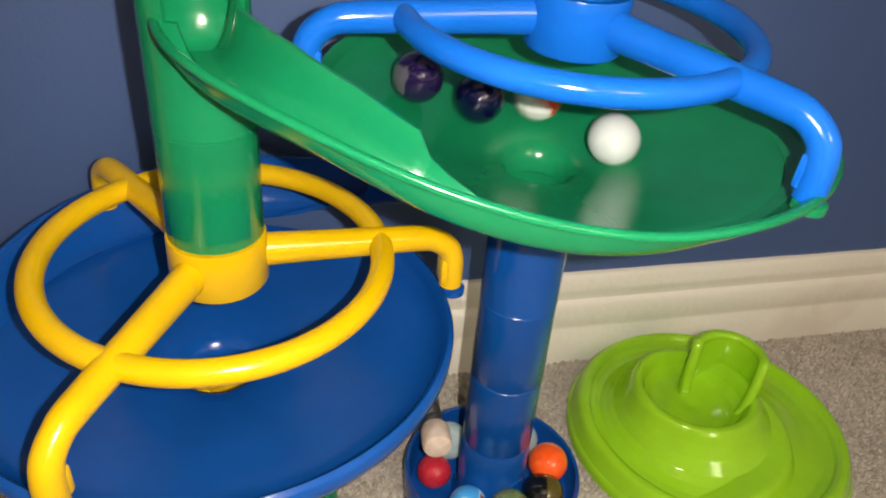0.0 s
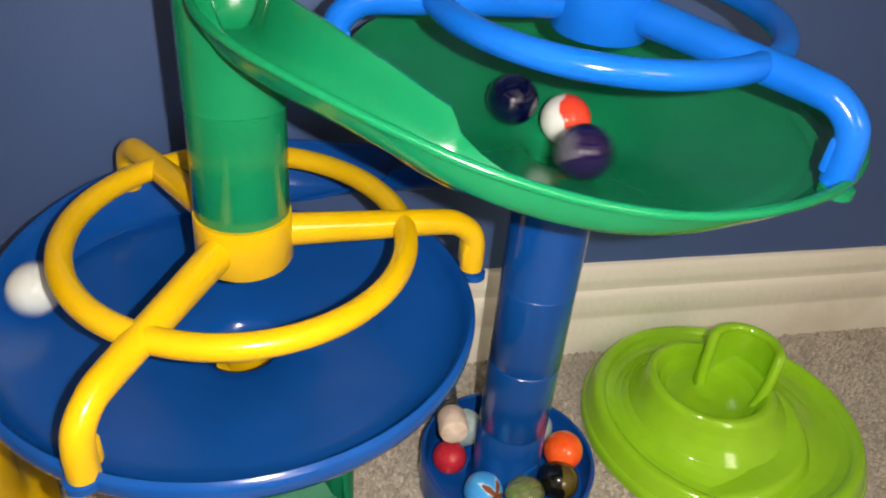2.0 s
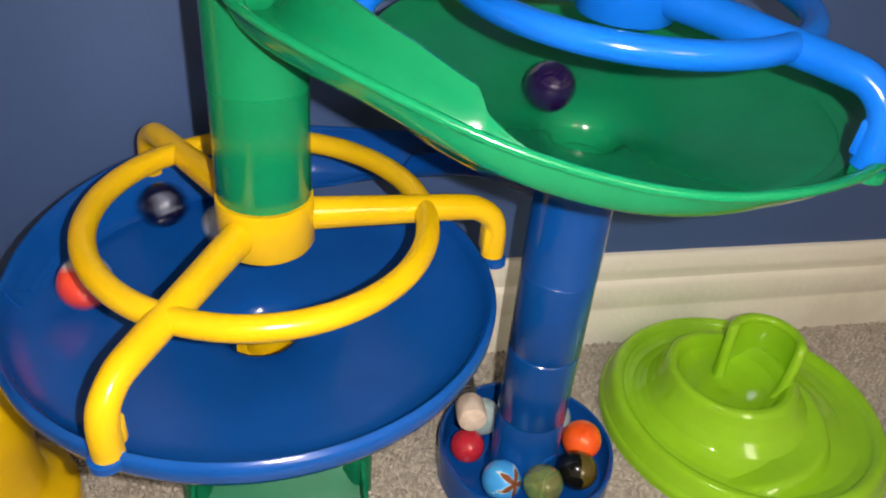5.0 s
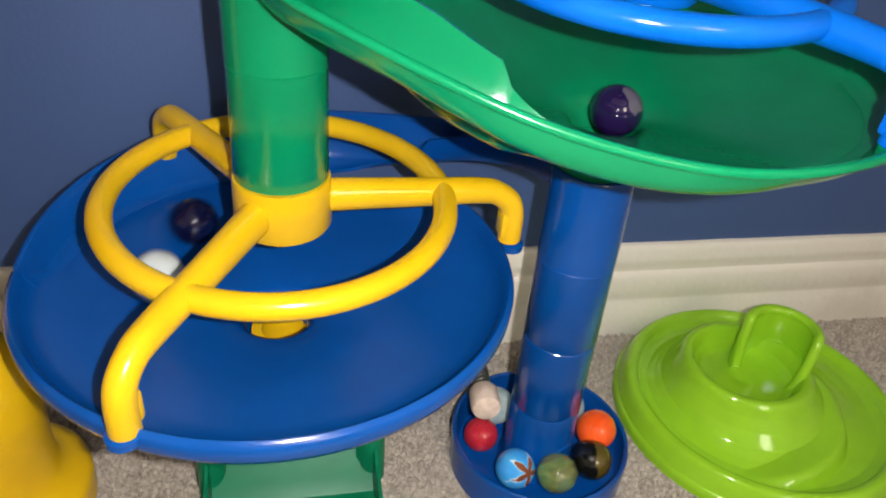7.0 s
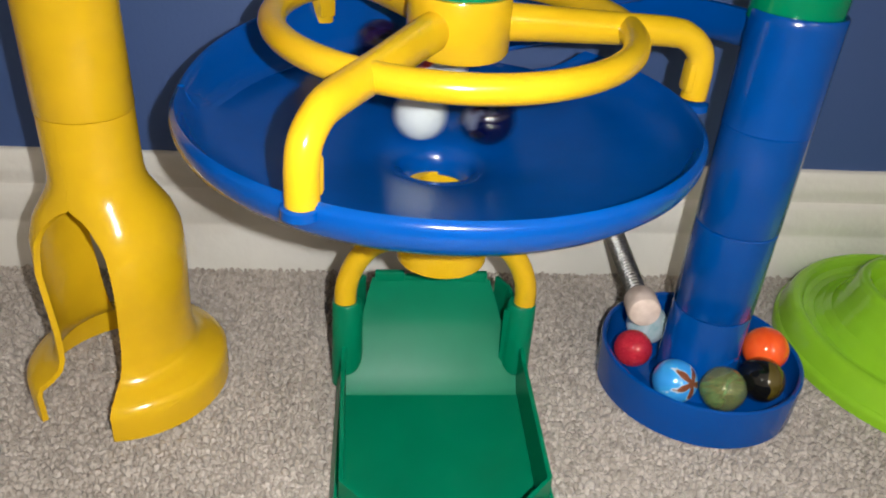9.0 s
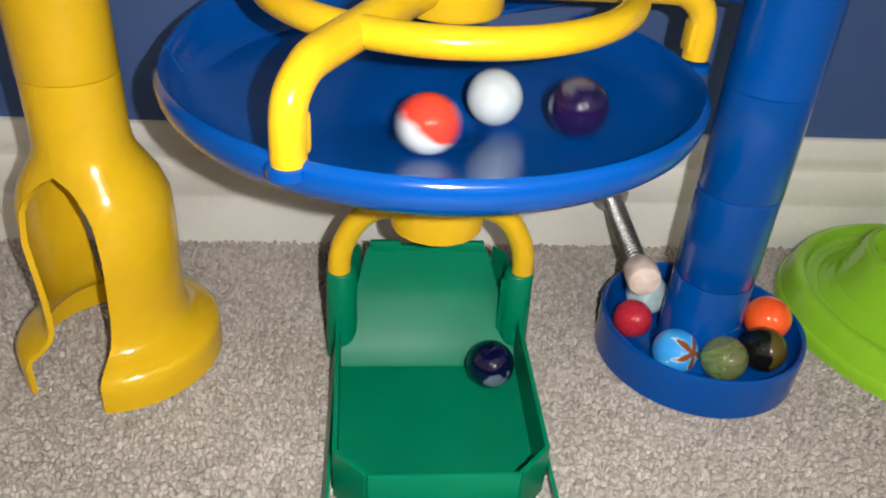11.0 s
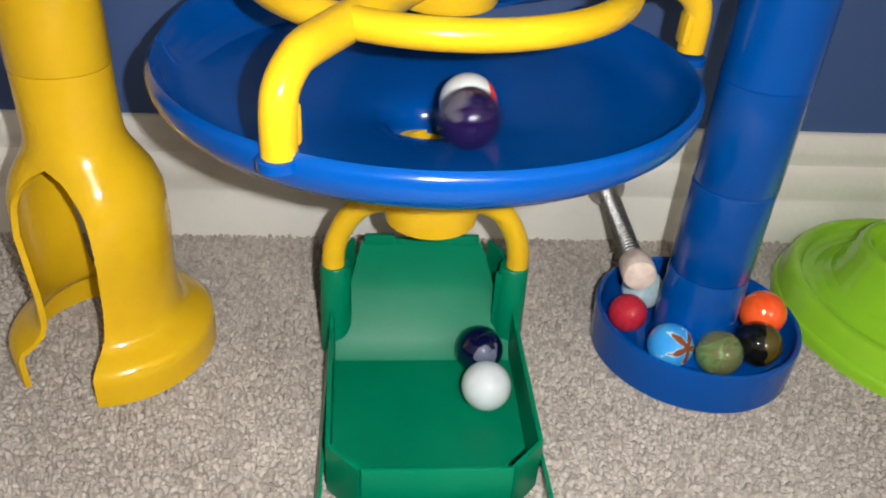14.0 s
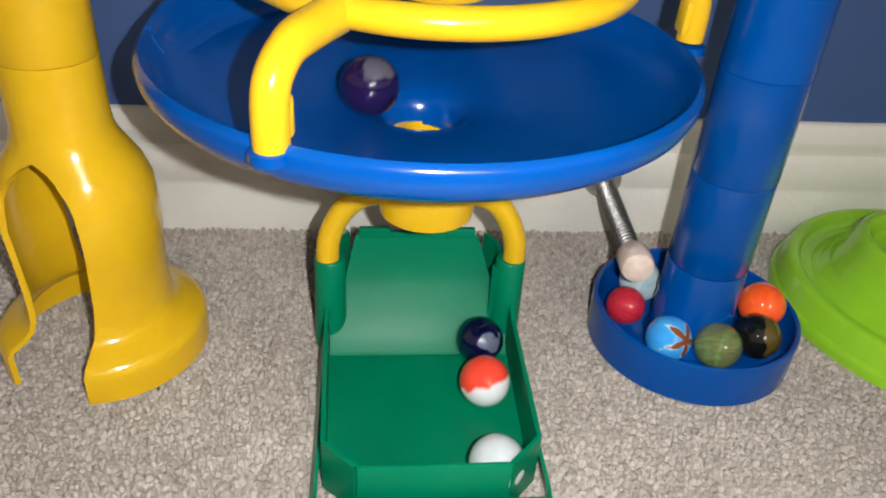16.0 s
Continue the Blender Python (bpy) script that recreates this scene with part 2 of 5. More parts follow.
def box(x0, x1, y0, y1, z0, z1, bevel=0.0, segments=2):
    bm = bmesh.new()
    bmesh.ops.create_cube(bm, size=1.0)
    bmesh.ops.transform(bm, matrix=Matrix.LocRotScale(((x0 + x1) / 2, (y0 + y1) / 2, (z0 + z1) / 2), None, (x1 - x0, y1 - y0, z1 - z0)), verts=bm.verts)
    if bevel:
        bmesh.ops.bevel(bm, geom=bm.edges[:], offset=bevel, segments=segments, affect="EDGES", profile=0.5)
    return bm


def grid_shell(rows, thick, closed=False):
    """A sheet through rows of points, given thickness along its normals."""
    m, n = len(rows), len(rows[0])
    P = np.array([[tuple(p) for p in r] for r in rows], float)
    du = np.gradient(P, axis=0)
    dv = np.gradient(P, axis=1)
    N = np.cross(du, dv)
    N /= np.maximum(np.linalg.norm(N, axis=2, keepdims=True), 1e-12)
    Q = P + N * thick
    bm = bmesh.new()
    A = [[bm.verts.new(P[i, j]) for j in range(n)] for i in range(m)]
    C = [[bm.verts.new(Q[i, j]) for j in range(n)] for i in range(m)]
    for i in range(m - 1):
        for j in range(n - 1):
            bm.faces.new((A[i][j], A[i + 1][j], A[i + 1][j + 1], A[i][j + 1]))
            bm.faces.new((C[i][j], C[i][j + 1], C[i + 1][j + 1], C[i + 1][j]))
    for i in range(m - 1):
        bm.faces.new((A[i][0], C[i][0], C[i + 1][0], A[i + 1][0]))
        bm.faces.new((A[i][-1], A[i + 1][-1], C[i + 1][-1], C[i][-1]))
    for j in range(n - 1):
        bm.faces.new((A[0][j], A[0][j + 1], C[0][j + 1], C[0][j]))
        bm.faces.new((A[-1][j], C[-1][j], C[-1][j + 1], A[-1][j + 1]))
    return bm


def ease(v, xs, ys):
    return float(np.interp(v, xs, ys))


# ---- plan ----
BX, BY = 0.0552, 0.4020          # axis of the low funnel and the tube above it
GX, GY = 0.2075, 0.4085          # axis of the high funnel and the tube below it
HX, HY = 0.2135, 0.4055          # axis of the high funnel itself, a little off its tube
LOW_RIM, HIGH_RIM = 0.1708, 0.2780
LX, LY = 0.0502, 0.3995          # middle of the low dish, a little off its tube
SX, SY = 0.0525, 0.4020          # middle of the yellow ring frame
TILT = 2.6                       # the ring frame stands slightly higher at the wall
TUBE = 0.0208
WALL_Y = 0.5347
BOARD = 0.5257                    # face of the baseboard


# ---- room ----
def room():
    x0, x1, y0, y1, h = -1.6, 2.2, -2.6, WALL_Y, 2.4
    tagged(part("floor", box(x0 - 0.1, x1 + 0.1, y0 - 0.1, y1 + 0.1, -0.08, -0.003), CARPET), "beige cut-pile carpet floor", "carpet", kind="structure")
    tagged(part("wall_north", box(x0 - 0.1, x1 + 0.1, y1, y1 + 0.1, -0.08, h), WALL), "blue painted wall behind the toy", "wall", kind="structure")
    # the three unseen walls are off-white to bounce fill light onto the toy
    tagged(part("wall_south", box(x0 - 0.1, x1 + 0.1, y0 - 0.1, y0, -0.003, h), CEILING), "unseen off-white wall that bounces fill light", "wall", kind="structure")
    tagged(part("wall_west", box(x0 - 0.1, x0, y0, y1, -0.003, h), CEILING), "unseen off-white wall that bounces fill light", "wall", kind="structure")
    tagged(part("wall_east", box(x1, x1 + 0.1, y0, y1, -0.003, h), CEILING), "unseen off-white wall that bounces fill light", "wall", kind="structure")
    tagged(part("ceiling", box(x0 - 0.1, x1 + 0.1, y0 - 0.1, y1 + 0.1, h, h + 0.1), CEILING), "plain white ceiling", "ceiling", kind="structure")
    # moulded baseboard: depth out of the wall and height
    prof = [(0.0, -0.004), (0.0095, -0.004), (0.0095, 0.030), (0.0078, 0.0325), (0.0078, 0.0360), (0.0088, 0.0390), (0.0088, 0.0560), (0.0072, 0.0590),
            (0.0050, 0.0610), (0.0050, 0.0650), (0.0068, 0.0690), (0.0066, 0.0730), (0.0050, 0.0800), (0.0040, 0.0838), (0.0026, 0.0850), (0.0, 0.0853)]
    bm = bmesh.new()
    n = 220
    rows = []
    for k in range(n + 1):
        x = x0 + (x1 - x0) * k / n
        w = 0.0005 * noise.noise(Vector((x * 30, 0, 0)))
        rows.append([bm.verts.new((x, y1 - d, z * 0.952 + (w if z > 0.08 else 0.0))) for d, z in prof])
    for a, b in zip(rows, rows[1:]):
        for i in range(len(prof) - 1):
            bm.faces.new((a[i], b[i], b[i + 1], a[i + 1]))
    bm.faces.new(rows[0]), bm.faces.new(list(reversed(rows[-1])))
    tagged(part("baseboard", bm, TRIM), "cream painted moulded wooden baseboard along the wall", "baseboard", kind="structure")


def carpet_pile():
    """Short tufts over the floor round the toy, as one sheet of stuff."""
    rng = np.random.default_rng(7)
    x0, x1, y0, y1, step = -0.32, 0.64, 0.17, 0.5245, 0.0026
    gx, gy = np.meshgrid(np.arange(x0, x1, step), np.arange(y0, y1, step))
    c = np.stack([gx.ravel(), gy.ravel()], 1) + rng.uniform(-0.0011, 0.0011, (gx.size, 2))
    n = len(c)
    r = rng.uniform(0.0012, 0.0023, n)
    h = rng.uniform(0.0022, 0.0042, n)
    lean = rng.uniform(-0.0012, 0.0012, (n, 2))
    a0 = rng.uniform(0, 6.28, n)
    verts = np.zeros((n, 11, 3))
    for i in range(5):
        a = a0 + 2 * np.pi * i / 5
        verts[:, i, 0], verts[:, i, 1], verts[:, i, 2] = c[:, 0] + r * np.cos(a), c[:, 1] + r * np.sin(a), -0.003
        verts[:, 5 + i, 0] = c[:, 0] + lean[:, 0] * 0.7 + 0.85 * r * np.cos(a + 0.3)
        verts[:, 5 + i, 1] = c[:, 1] + lean[:, 1] * 0.7 + 0.85 * r * np.sin(a + 0.3)
        verts[:, 5 + i, 2] = -0.003 + h * 0.7
    verts[:, 10, 0], verts[:, 10, 1], verts[:, 10, 2] = c[:, 0] + lean[:, 0], c[:, 1] + lean[:, 1], -0.003 + h
    quads = np.array([[i, (i + 1) % 5, 5 + (i + 1) % 5] for i in range(5)] + [[i, 5 + (i + 1) % 5, 5 + i] for i in range(5)] + [[5 + i, 5 + (i + 1) % 5, 10] for i in range(5)])
    faces = (quads[None] + 11 * np.arange(n)[:, None, None]).reshape(-1, 3)
    me = bpy.data.meshes.new("carpet_pile")
    me.vertices.add(n * 11)
    me.vertices.foreach_set("co", verts.ravel())
    me.loops.add(faces.size)
    me.loops.foreach_set("vertex_index", faces.ravel().astype(np.int32))
    me.polygons.add(len(faces))
    me.polygons.foreach_set("loop_start", np.arange(0, faces.size, 3, dtype=np.int32))
    me.update(calc_edges=True)
    me.validate()
    me.materials.append(CARPET)
    me.shade_smooth()
    tagged(new("carpet_pile", me), "short speckled beige carpet tufts", "carpet", kind="stuff")


room()
carpet_pile()


# ---- the marble run ----
DISH = [(0.0148, -0.0450), (0.0149, -0.0425), (0.0158, -0.0375), (0.0182, -0.0332), (0.0230, -0.0304), (0.0320, -0.0280), (0.0450, -0.0255), (0.0700, -0.0205), (0.0900, -0.0165),
        (0.1000, -0.0135), (0.1062, -0.0092), (0.1090, -0.0045), (0.1104, -0.0008), (0.1120, 0.0008), (0.1138, -0.0004), (0.1146, -0.0024), (0.1143, -0.0068),
        (0.1126, -0.0108), (0.1090, -0.0143), (0.1000, -0.0174), (0.0800, -0.0220), (0.0450, -0.0290), (0.0290, -0.0335), (0.0225, -0.0380), (0.0208, -0.0440), (0.0206, -0.0490), (0.0206, -0.0620),
        (0.0186, -0.0620), (0.0186, -0.0470), (0.0160, -0.0460)]


SPIRAL = [0, 8, 16, 24, 32, 40, 48, 56, 64, 72, 80, 94, 110, 125, 140, 155, 178]
SPIRAL_R = [0.1732, 0.1722, 0.1670, 0.1580, 0.1490, 0.1410, 0.1345, 0.1290, 0.1265, 0.1245, 0.1230, 0.1210, 0.1195, 0.1180, 0.1165, 0.1150, 0.1122]
LOW_CREST = [0.0285, 0.0280, 0.0272, 0.0262, 0.0255, 0.0246, 0.0237, 0.0224, 0.0212, 0.0204, 0.0196, 0.0182, 0.0162, 0.0132, 0.0098, 0.0058, 0.0004]
HIGH_CREST = [0.0352, 0.0350, 0.0334, 0.0300, 0.0250, 0.0195, 0.0138, 0.0098, 0.0070, 0.0050, 0.0034, 0.0026, 0.0026, 0.0022, 0.0016, 0.0010, 0.0004]


def glide(v, xs, ys, width=6.0):
    """Interpolates with rounded corners."""
    return sum(ease(v + d * width, xs, ys) * w for d, w in ((-1, 0.15), (-0.5, 0.2), (0, 0.3), (0.5, 0.2), (1, 0.15)))


def dish_shell(drift, drop):
    """The dish, turned about its axis; its rim sinks to the floor where the chute runs in."""
    bm = bmesh.new()
    n, rings = 180, []
    for k in range(n):
        deg = 360.0 * k / n
        a, sink = radians(deg + 180), ease(deg, [0, 41, 43, 47, 54, 168, 178, 360], [0, 0, 0.35, 0.7, 1, 1, 0, 0])
        ring = []
        for r, z in DISH:
            if r > 0.1 and z > -0.0135:
                z += sink * (-0.0138 - z)
            if r > 0.1:
                r -= sink * (r - 0.1) * 0.75
            near = ease(r, [0.020, 0.095], [1, 0]) if z > -0.0485 or r > 0.03 else 1.0
            ring.append(bm.verts.new((r * math.cos(a) + drift.x * near, r * math.sin(a) + drift.y * near, z - drop * near)))
        rings.append(ring)
    m = len(DISH)
    for k in range(n):
        p, q = rings[k], rings[(k + 1) % n]
        for i in range(m):
            j = (i + 1) % m
            bm.faces.new((p[i], q[i], q[j], p[j]))
    return bm


def slide_shell(crest):
    """The open chute that leaves the neighbour tube, winds round the dish and becomes its rim. Angles about the dish, the neighbour tube at 180."""
    floor_a = [0, 16, 24, 32, 40, 48, 56, 64, 80, 94, 172]
    floors = [0.0185, 0.0180, 0.0160, 0.0115, 0.0045, -0.0010, -0.0050, -0.0080, -0.0110, -0.0122, -0.0126]
    # the inner wall ends in a sharp notch and then sinks in a hollow curve to the dish
    inner_a = [0, 6, 18, 29.5, 40, 42, 46, 50, 56, 62, 70, 94, 172]
    inner_r = [0.1420, 0.1420, 0.1330, 0.1230, 0.1165, 0.1162, 0.1158, 0.1150, 0.1135, 0.1122, 0.1100, 0.1010, 0.1000]
    inner_z = [0.0430, 0.0420, 0.0390, 0.0310, 0.0220, 0.0140, 0.0090, 0.0050, -0.0005, -0.0060, -0.0105, -0.0128, -0.0132]
    rows = []
    for a in range(179):
        ro, ri = glide(a, SPIRAL, SPIRAL_R), ease(a, inner_a, inner_r)
        zo, floor_z = glide(a, SPIRAL, crest), glide(a, floor_a, floors)
        zi = min(ease(a, inner_a, inner_z), zo + 0.010)
        blend, sunk = ease(a, [50, 92], [0, 1]), ease(a, [100, 170], [0, 0.0025])
        row = []
        for j in range(25):
            s = j / 24
            r = ri + (ro - ri) * s
            u = 2 * s - 1
            edge = zi if u < 0 else zo
            chute = floor_z + (max(edge, floor_z - 0.002) - floor_z) * abs(u) ** 3.2
            rim = ease(s, [0, 0.3, 0.55, 0.8, 0.93, 1], [-0.0135, -0.0118, -0.0092, -0.0045, -0.0008, 0.0002]) + (zo - 0.0004) * s * s
            w = radians(180 + a)
            row.append(Vector((r * math.cos(w), r * math.sin(w), chute + (rim - chute) * blend - sunk)))
        rows.append(row)
    return rows


def funnel(m, material, label, turn, crest, aside, drift=Vector((0, 0)), drop=0.0):
    """A wide dish with a drain stem, three lugs and a chute from the neighbour tube."""
    f = thing("funnel_dish", m, label, "marble run funnel", "funnels of the marble run")
    part("dish", dish_shell(drift, drop), material, f)
    rows = slide_shell(crest)
    part("slide", grid_shell(rows, -0.0022), material, f, "curved open chute that joins the rim of its dish")
    part("slide_lip", sweep([r[-1] + Vector((0, 0, 0.0002)) for r in rows[3:177]], 0.0019, 10), material, f, "rounded outer edge of the chute")
    for a in turn:
        lug = sweep([Vector((0, 0, -0.0052)), Vector((0, 0, -0.0048)), Vector((0, 0, -0.0016)), Vector((0, 0, -0.0012))], lambda u: (0.0066, 0.0066) if 0.1 < u < 0.9 else (0.0060, 0.0060), 20, Vector((1, 0, 0)))
        ob = part("lug", lug, material, f)
        ob.matrix_basis = pose(aside.x + 0.1172 * math.cos(radians(a)), aside.y + 0.1172 * math.sin(radians(a)), 0)
    return f


def spider(m, material, label, turn, shift=0.0):
    """The three-legged ring frame that stands on a dish and carries the next tube."""
    f = thing("ring_frame", m, label, "marble run frame", "ring frames of the marble run")
    hub = part("hub", lathe([(0.0178, 0.0205), (0.0178, 0.0455), (0.0214, 0.0455), (0.0217, 0.0445), (0.0222, 0.0222), (0.0212, 0.0205)], 64), material, f)
    hub.location = (shift, 0, 0)
    ring = [Vector((0.0755 * math.cos(a) + shift / 2, 0.0755 * math.sin(a), 0.0322)) for a in np.linspace(0, 2 * math.pi, 96, endpoint=False)]
    part("ring", sweep(ring, 0.0056, 16, closed=True), material, f)
    for a in turn:
        line = smooth_line([(0.0190, 0, 0.0330), (0.0400, 0, 0.0325), (0.0700, 0, 0.0315), (0.0970, 0, 0.0306), (0.1060, 0, 0.0284), (0.1128, 0, 0.0228), (0.1153, 0, 0.0155), (0.1158, 0, 0.0060), (0.1158, 0, 0.0004)], 6)
        spoke = sweep(line, lambda u: (0.0082 - 0.0022 * min(1, u * 2), 0.0074 - 0.0016 * min(1, u * 2)), 20, Vector((0, 1, 0)))
        part("leg", spoke, material, f).matrix_basis = pose(0, 0, 0, 0, 0, a)
        toe = box(0.1088, 0.1134, -0.0048, 0.0048, 0.0035, 0.0180, 0.0018)
        part("toe", toe, material, f).matrix_basis = pose(0, 0, 0, 0, 0, a)
    return f


def tube(x, y, z0, z1, material, label):
    """A plain tube: its body and the rounded rim on which the next one sits."""
    f = thing("tube", pose(x, y, z0), label, "marble run tube", "stacked tubes of the marble run")
    r, h = TUBE, z1 - z0
    part("body", lathe([(r - 0.0024, 0.0), (r - 0.0024, h - 0.0026), (r, h - 0.0026), (r + 0.00025, 0.0008), (r - 0.0003, 0.0)], 72), material, f)
    part("rim", lathe([(r - 0.0023, h - 0.0026), (r - 0.0023, h), (r - 0.0005, h), (r, h - 0.0006), (r, h - 0.0026)], 72), material, f)
    return f


def sleeve(x, y, z0, z1, z2, gap, material, label):
    """A tube that is closed below and open on one side above, where a chute leaves; a hollow panel closes the opening behind."""
    f = thing("tube", pose(x, y, z0), label, "marble run tube", "stacked tubes of the marble run")
    r, lip = TUBE + 0.0002, 0.0180
    rows = []
    for k in range(145):
        a = 2.5 * k
        d = (a - gap + 180) % 360 - 180
        d = d / 32 if d < 0 else d / 46
        top = z1 - z0 + lip * min(1.0, abs(d)) ** 2.6
        c, n = math.cos(radians(a)), math.sin(radians(a))
        rows.append([Vector((r * c, r * n, top * u)) for u in (0.0, 0.25, 0.5, 0.75, 1.0)])
    part("body", grid_shell(rows, -0.0024), material, f)
    h0, h1 = z1 - z0 + lip, z2 - z0
    part("open_shell", lathe([(r - 0.0024, h0), (r - 0.0024, h1), (r - 0.0006, h1), (r, h1 - 0.0008), (r, h0)], 60, gap + 46, gap + 314), material, f)
    panel = []
    for z, y0 in ((0.0012, -0.0120), (0.0018, -0.0050), (0.0040, 0.0010), (0.0085, 0.0045), (0.0160, 0.0062), (0.0300, 0.0068), (0.0450, 0.0066), (0.0545, 0.0060)):
        if z1 - z0 + z < h1:
            line = [(0.0172 * u, y0 - 0.0085 * u * u) for u in np.linspace(-1, 1, 13)]
            fit = [min(1.0, 0.0180 / math.hypot(px, py)) for px, py in line]
            panel.append([Vector((px * k, py * k, z1 - z0 + z)) for (px, py), k in zip(line, fit)])
    part("back_panel", grid_shell(panel, 0.0012), material, f).matrix_basis = pose(0, 0, 0, 0, 0, gap - 270)
    boss = lathe([(0.0, 0.0), (0.0078, 0.0), (0.0084, 0.0004), (0.0088, 0.0), (0.0092, -0.0012), (0.0, -0.0012)], 40, closed=False)
    if h1 - (z1 - z0) > 0.04:
        part("boss", boss, material, f).matrix_basis = pose(0, 0, 0, 0, 0, gap - 270) @ pose(0, 0.0054, z1 - z0 + 0.0285, 88, 0, 0)
    return f


liner = part("plug", lathe([(0.0164, 0.0), (0.0164, 0.0165), (0.0180, 0.0165), (0.0182, 0.0)], 48), BLUE)
liner.location = (GX, GY, 0.1960)
tagged(liner, "blue plastic plug inside the drain of the green funnel", "marble run tube")
HIGH_DROP = 0.0080               # the high dish is a little deeper at its drain
AXIS = math.degrees(math.atan2(GY - BY, GX - BX))
LEGS, HIGH_LEGS = (3.3, 121.5, 241.8), (-58.5, 61, 178)
low = funnel(pose(LX, LY, LOW_RIM, 0.8) @ pose(0, 0, 0, 0, 0, AXIS + 180), BLUE, "wide blue plastic funnel dish with a drain hole", [a - AXIS - 180 for a in LEGS], LOW_CREST, Matrix.Rotation(radians(-AXIS - 180), 3, "Z") @ Vector((SX - LX, SY - LY, 0)))
high = funnel(pose(HX, HY, HIGH_RIM, 3.0) @ pose(0, 0, 0, 0, 0, AXIS), GREEN, "wide green plastic funnel dish raised on a blue tube", [a - AXIS for a in HIGH_LEGS], HIGH_CREST, Matrix.Rotation(radians(-AXIS), 3, "Z") @ Vector((-0.0015, 0.0010, 0)), (Matrix.Rotation(radians(-AXIS), 3, "Z") @ Vector((GX - HX, GY - HY, 0))).to_2d(), HIGH_DROP)
spider(pose(SX, SY, 0.1712, TILT), YELLOW, "yellow plastic ring frame standing on the blue funnel", LEGS, BX - SX)
spider(pose(HX - 0.0015, HY + 0.0010, HIGH_RIM, 3.6), AZURE, "bright blue plastic ring frame standing on the green funnel", HIGH_LEGS)
tube(BX, BY, 0.2140, 0.2670, GREEN, "green plastic tube seated in the yellow ring frame")
sleeve(BX, BY, 0.2674, 0.2954, 0.3530, 287, GREEN, "green plastic tube with an open front from which the chute leaves")
tube(BX, BY, 0.3535, 0.4500, GREEN, "green plastic tube at the top of the stack")
tube(GX, GY, 0.0555, 0.1065, BLUE, "blue plastic tube above the round base tray")
tube(GX, GY, 0.1069, 0.1596, BLUE, "blue plastic tube in the middle of the stack")
sleeve(GX, GY, 0.1600, 0.1912, 0.2132, 107, BLUE, "blue plastic tube with an open side for the blue chute")
tube(HX, HY, HIGH_RIM + 0.0470, HIGH_RIM + 0.1100, GREEN, "green plastic tube above the bright blue ring frame")


def ball_base():
    f = thing("base_tray", pose(GX + 0.0010, GY + 0.0010, 0), "round blue plastic base tray holding loose marbles", "marble run base")
    prof = [(0.0, 0.0), (0.0535, 0.0), (0.0555, 0.0010), (0.0560, 0.0225), (0.0556, 0.0250), (0.0545, 0.0257), (0.0532, 0.0246), (0.0520, 0.0080), (0.0505, 0.0055), (0.0300, 0.0050), (0.0, 0.0050)]
    part("tray", lathe(prof, 96, closed=False), BLUE, f)
    part("socket", lathe([(0.0180, 0.0045), (0.0180, 0.0550), (0.0207, 0.0550), (0.0210, 0.0540), (0.0215, 0.0120), (0.0228, 0.0075), (0.0245, 0.0045)], 72), BLUE, f).matrix_basis = pose(-0.0010, -0.0010, 0)
    rows = [[Vector((x, 0.0215 - math.sqrt(0.0215 ** 2 - x * x), z)) for x in np.linspace(-w, w, 9)] for w, z in ((0.0112, 0.005), (0.0112, 0.018), (0.0104, 0.024), (0.0080, 0.0285), (0.0048, 0.0308), (0.0006, 0.0315))]
    ob = part("arch_panel", grid_shell(rows, 0.0014), BLUE, f)
    ob.matrix_basis = pose(-0.0010 + 0.0226 * math.cos(radians(-62)), -0.0010 + 0.0226 * math.sin(radians(-62)), 0, 0, 0, 28)


ball_base()


def drain():
    f = thing("drain_bracket", pose(BX, BY, 0), "yellow plastic drain collar with two curved arms under the blue funnel", "marble run bracket")
    part("collar", lathe([(0.0132, 0.1275), (0.0180, 0.1275), (0.0182, 0.1075), (0.0228, 0.1075), (0.0230, 0.0950), (0.0222, 0.0880), (0.0190, 0.0860), (0.0132, 0.0870)], 64), YELLOW, f)
    for s in (-1, 1):
        line = smooth_line([(s * 0.0180, 0.002, 0.0950), (s * 0.0270, 0.005, 0.0930), (s * 0.0360, 0.007, 0.0870), (s * 0.0430, 0.008, 0.0765), (s * 0.0472, 0.008, 0.0640), (s * 0.0480, 0.008, 0.0500)], 6)
        part("arm", sweep(line, lambda u: (0.0058, 0.0062 - 0.0008 * u), 18, Vector((0, 1, 0))), YELLOW, f)


drain()


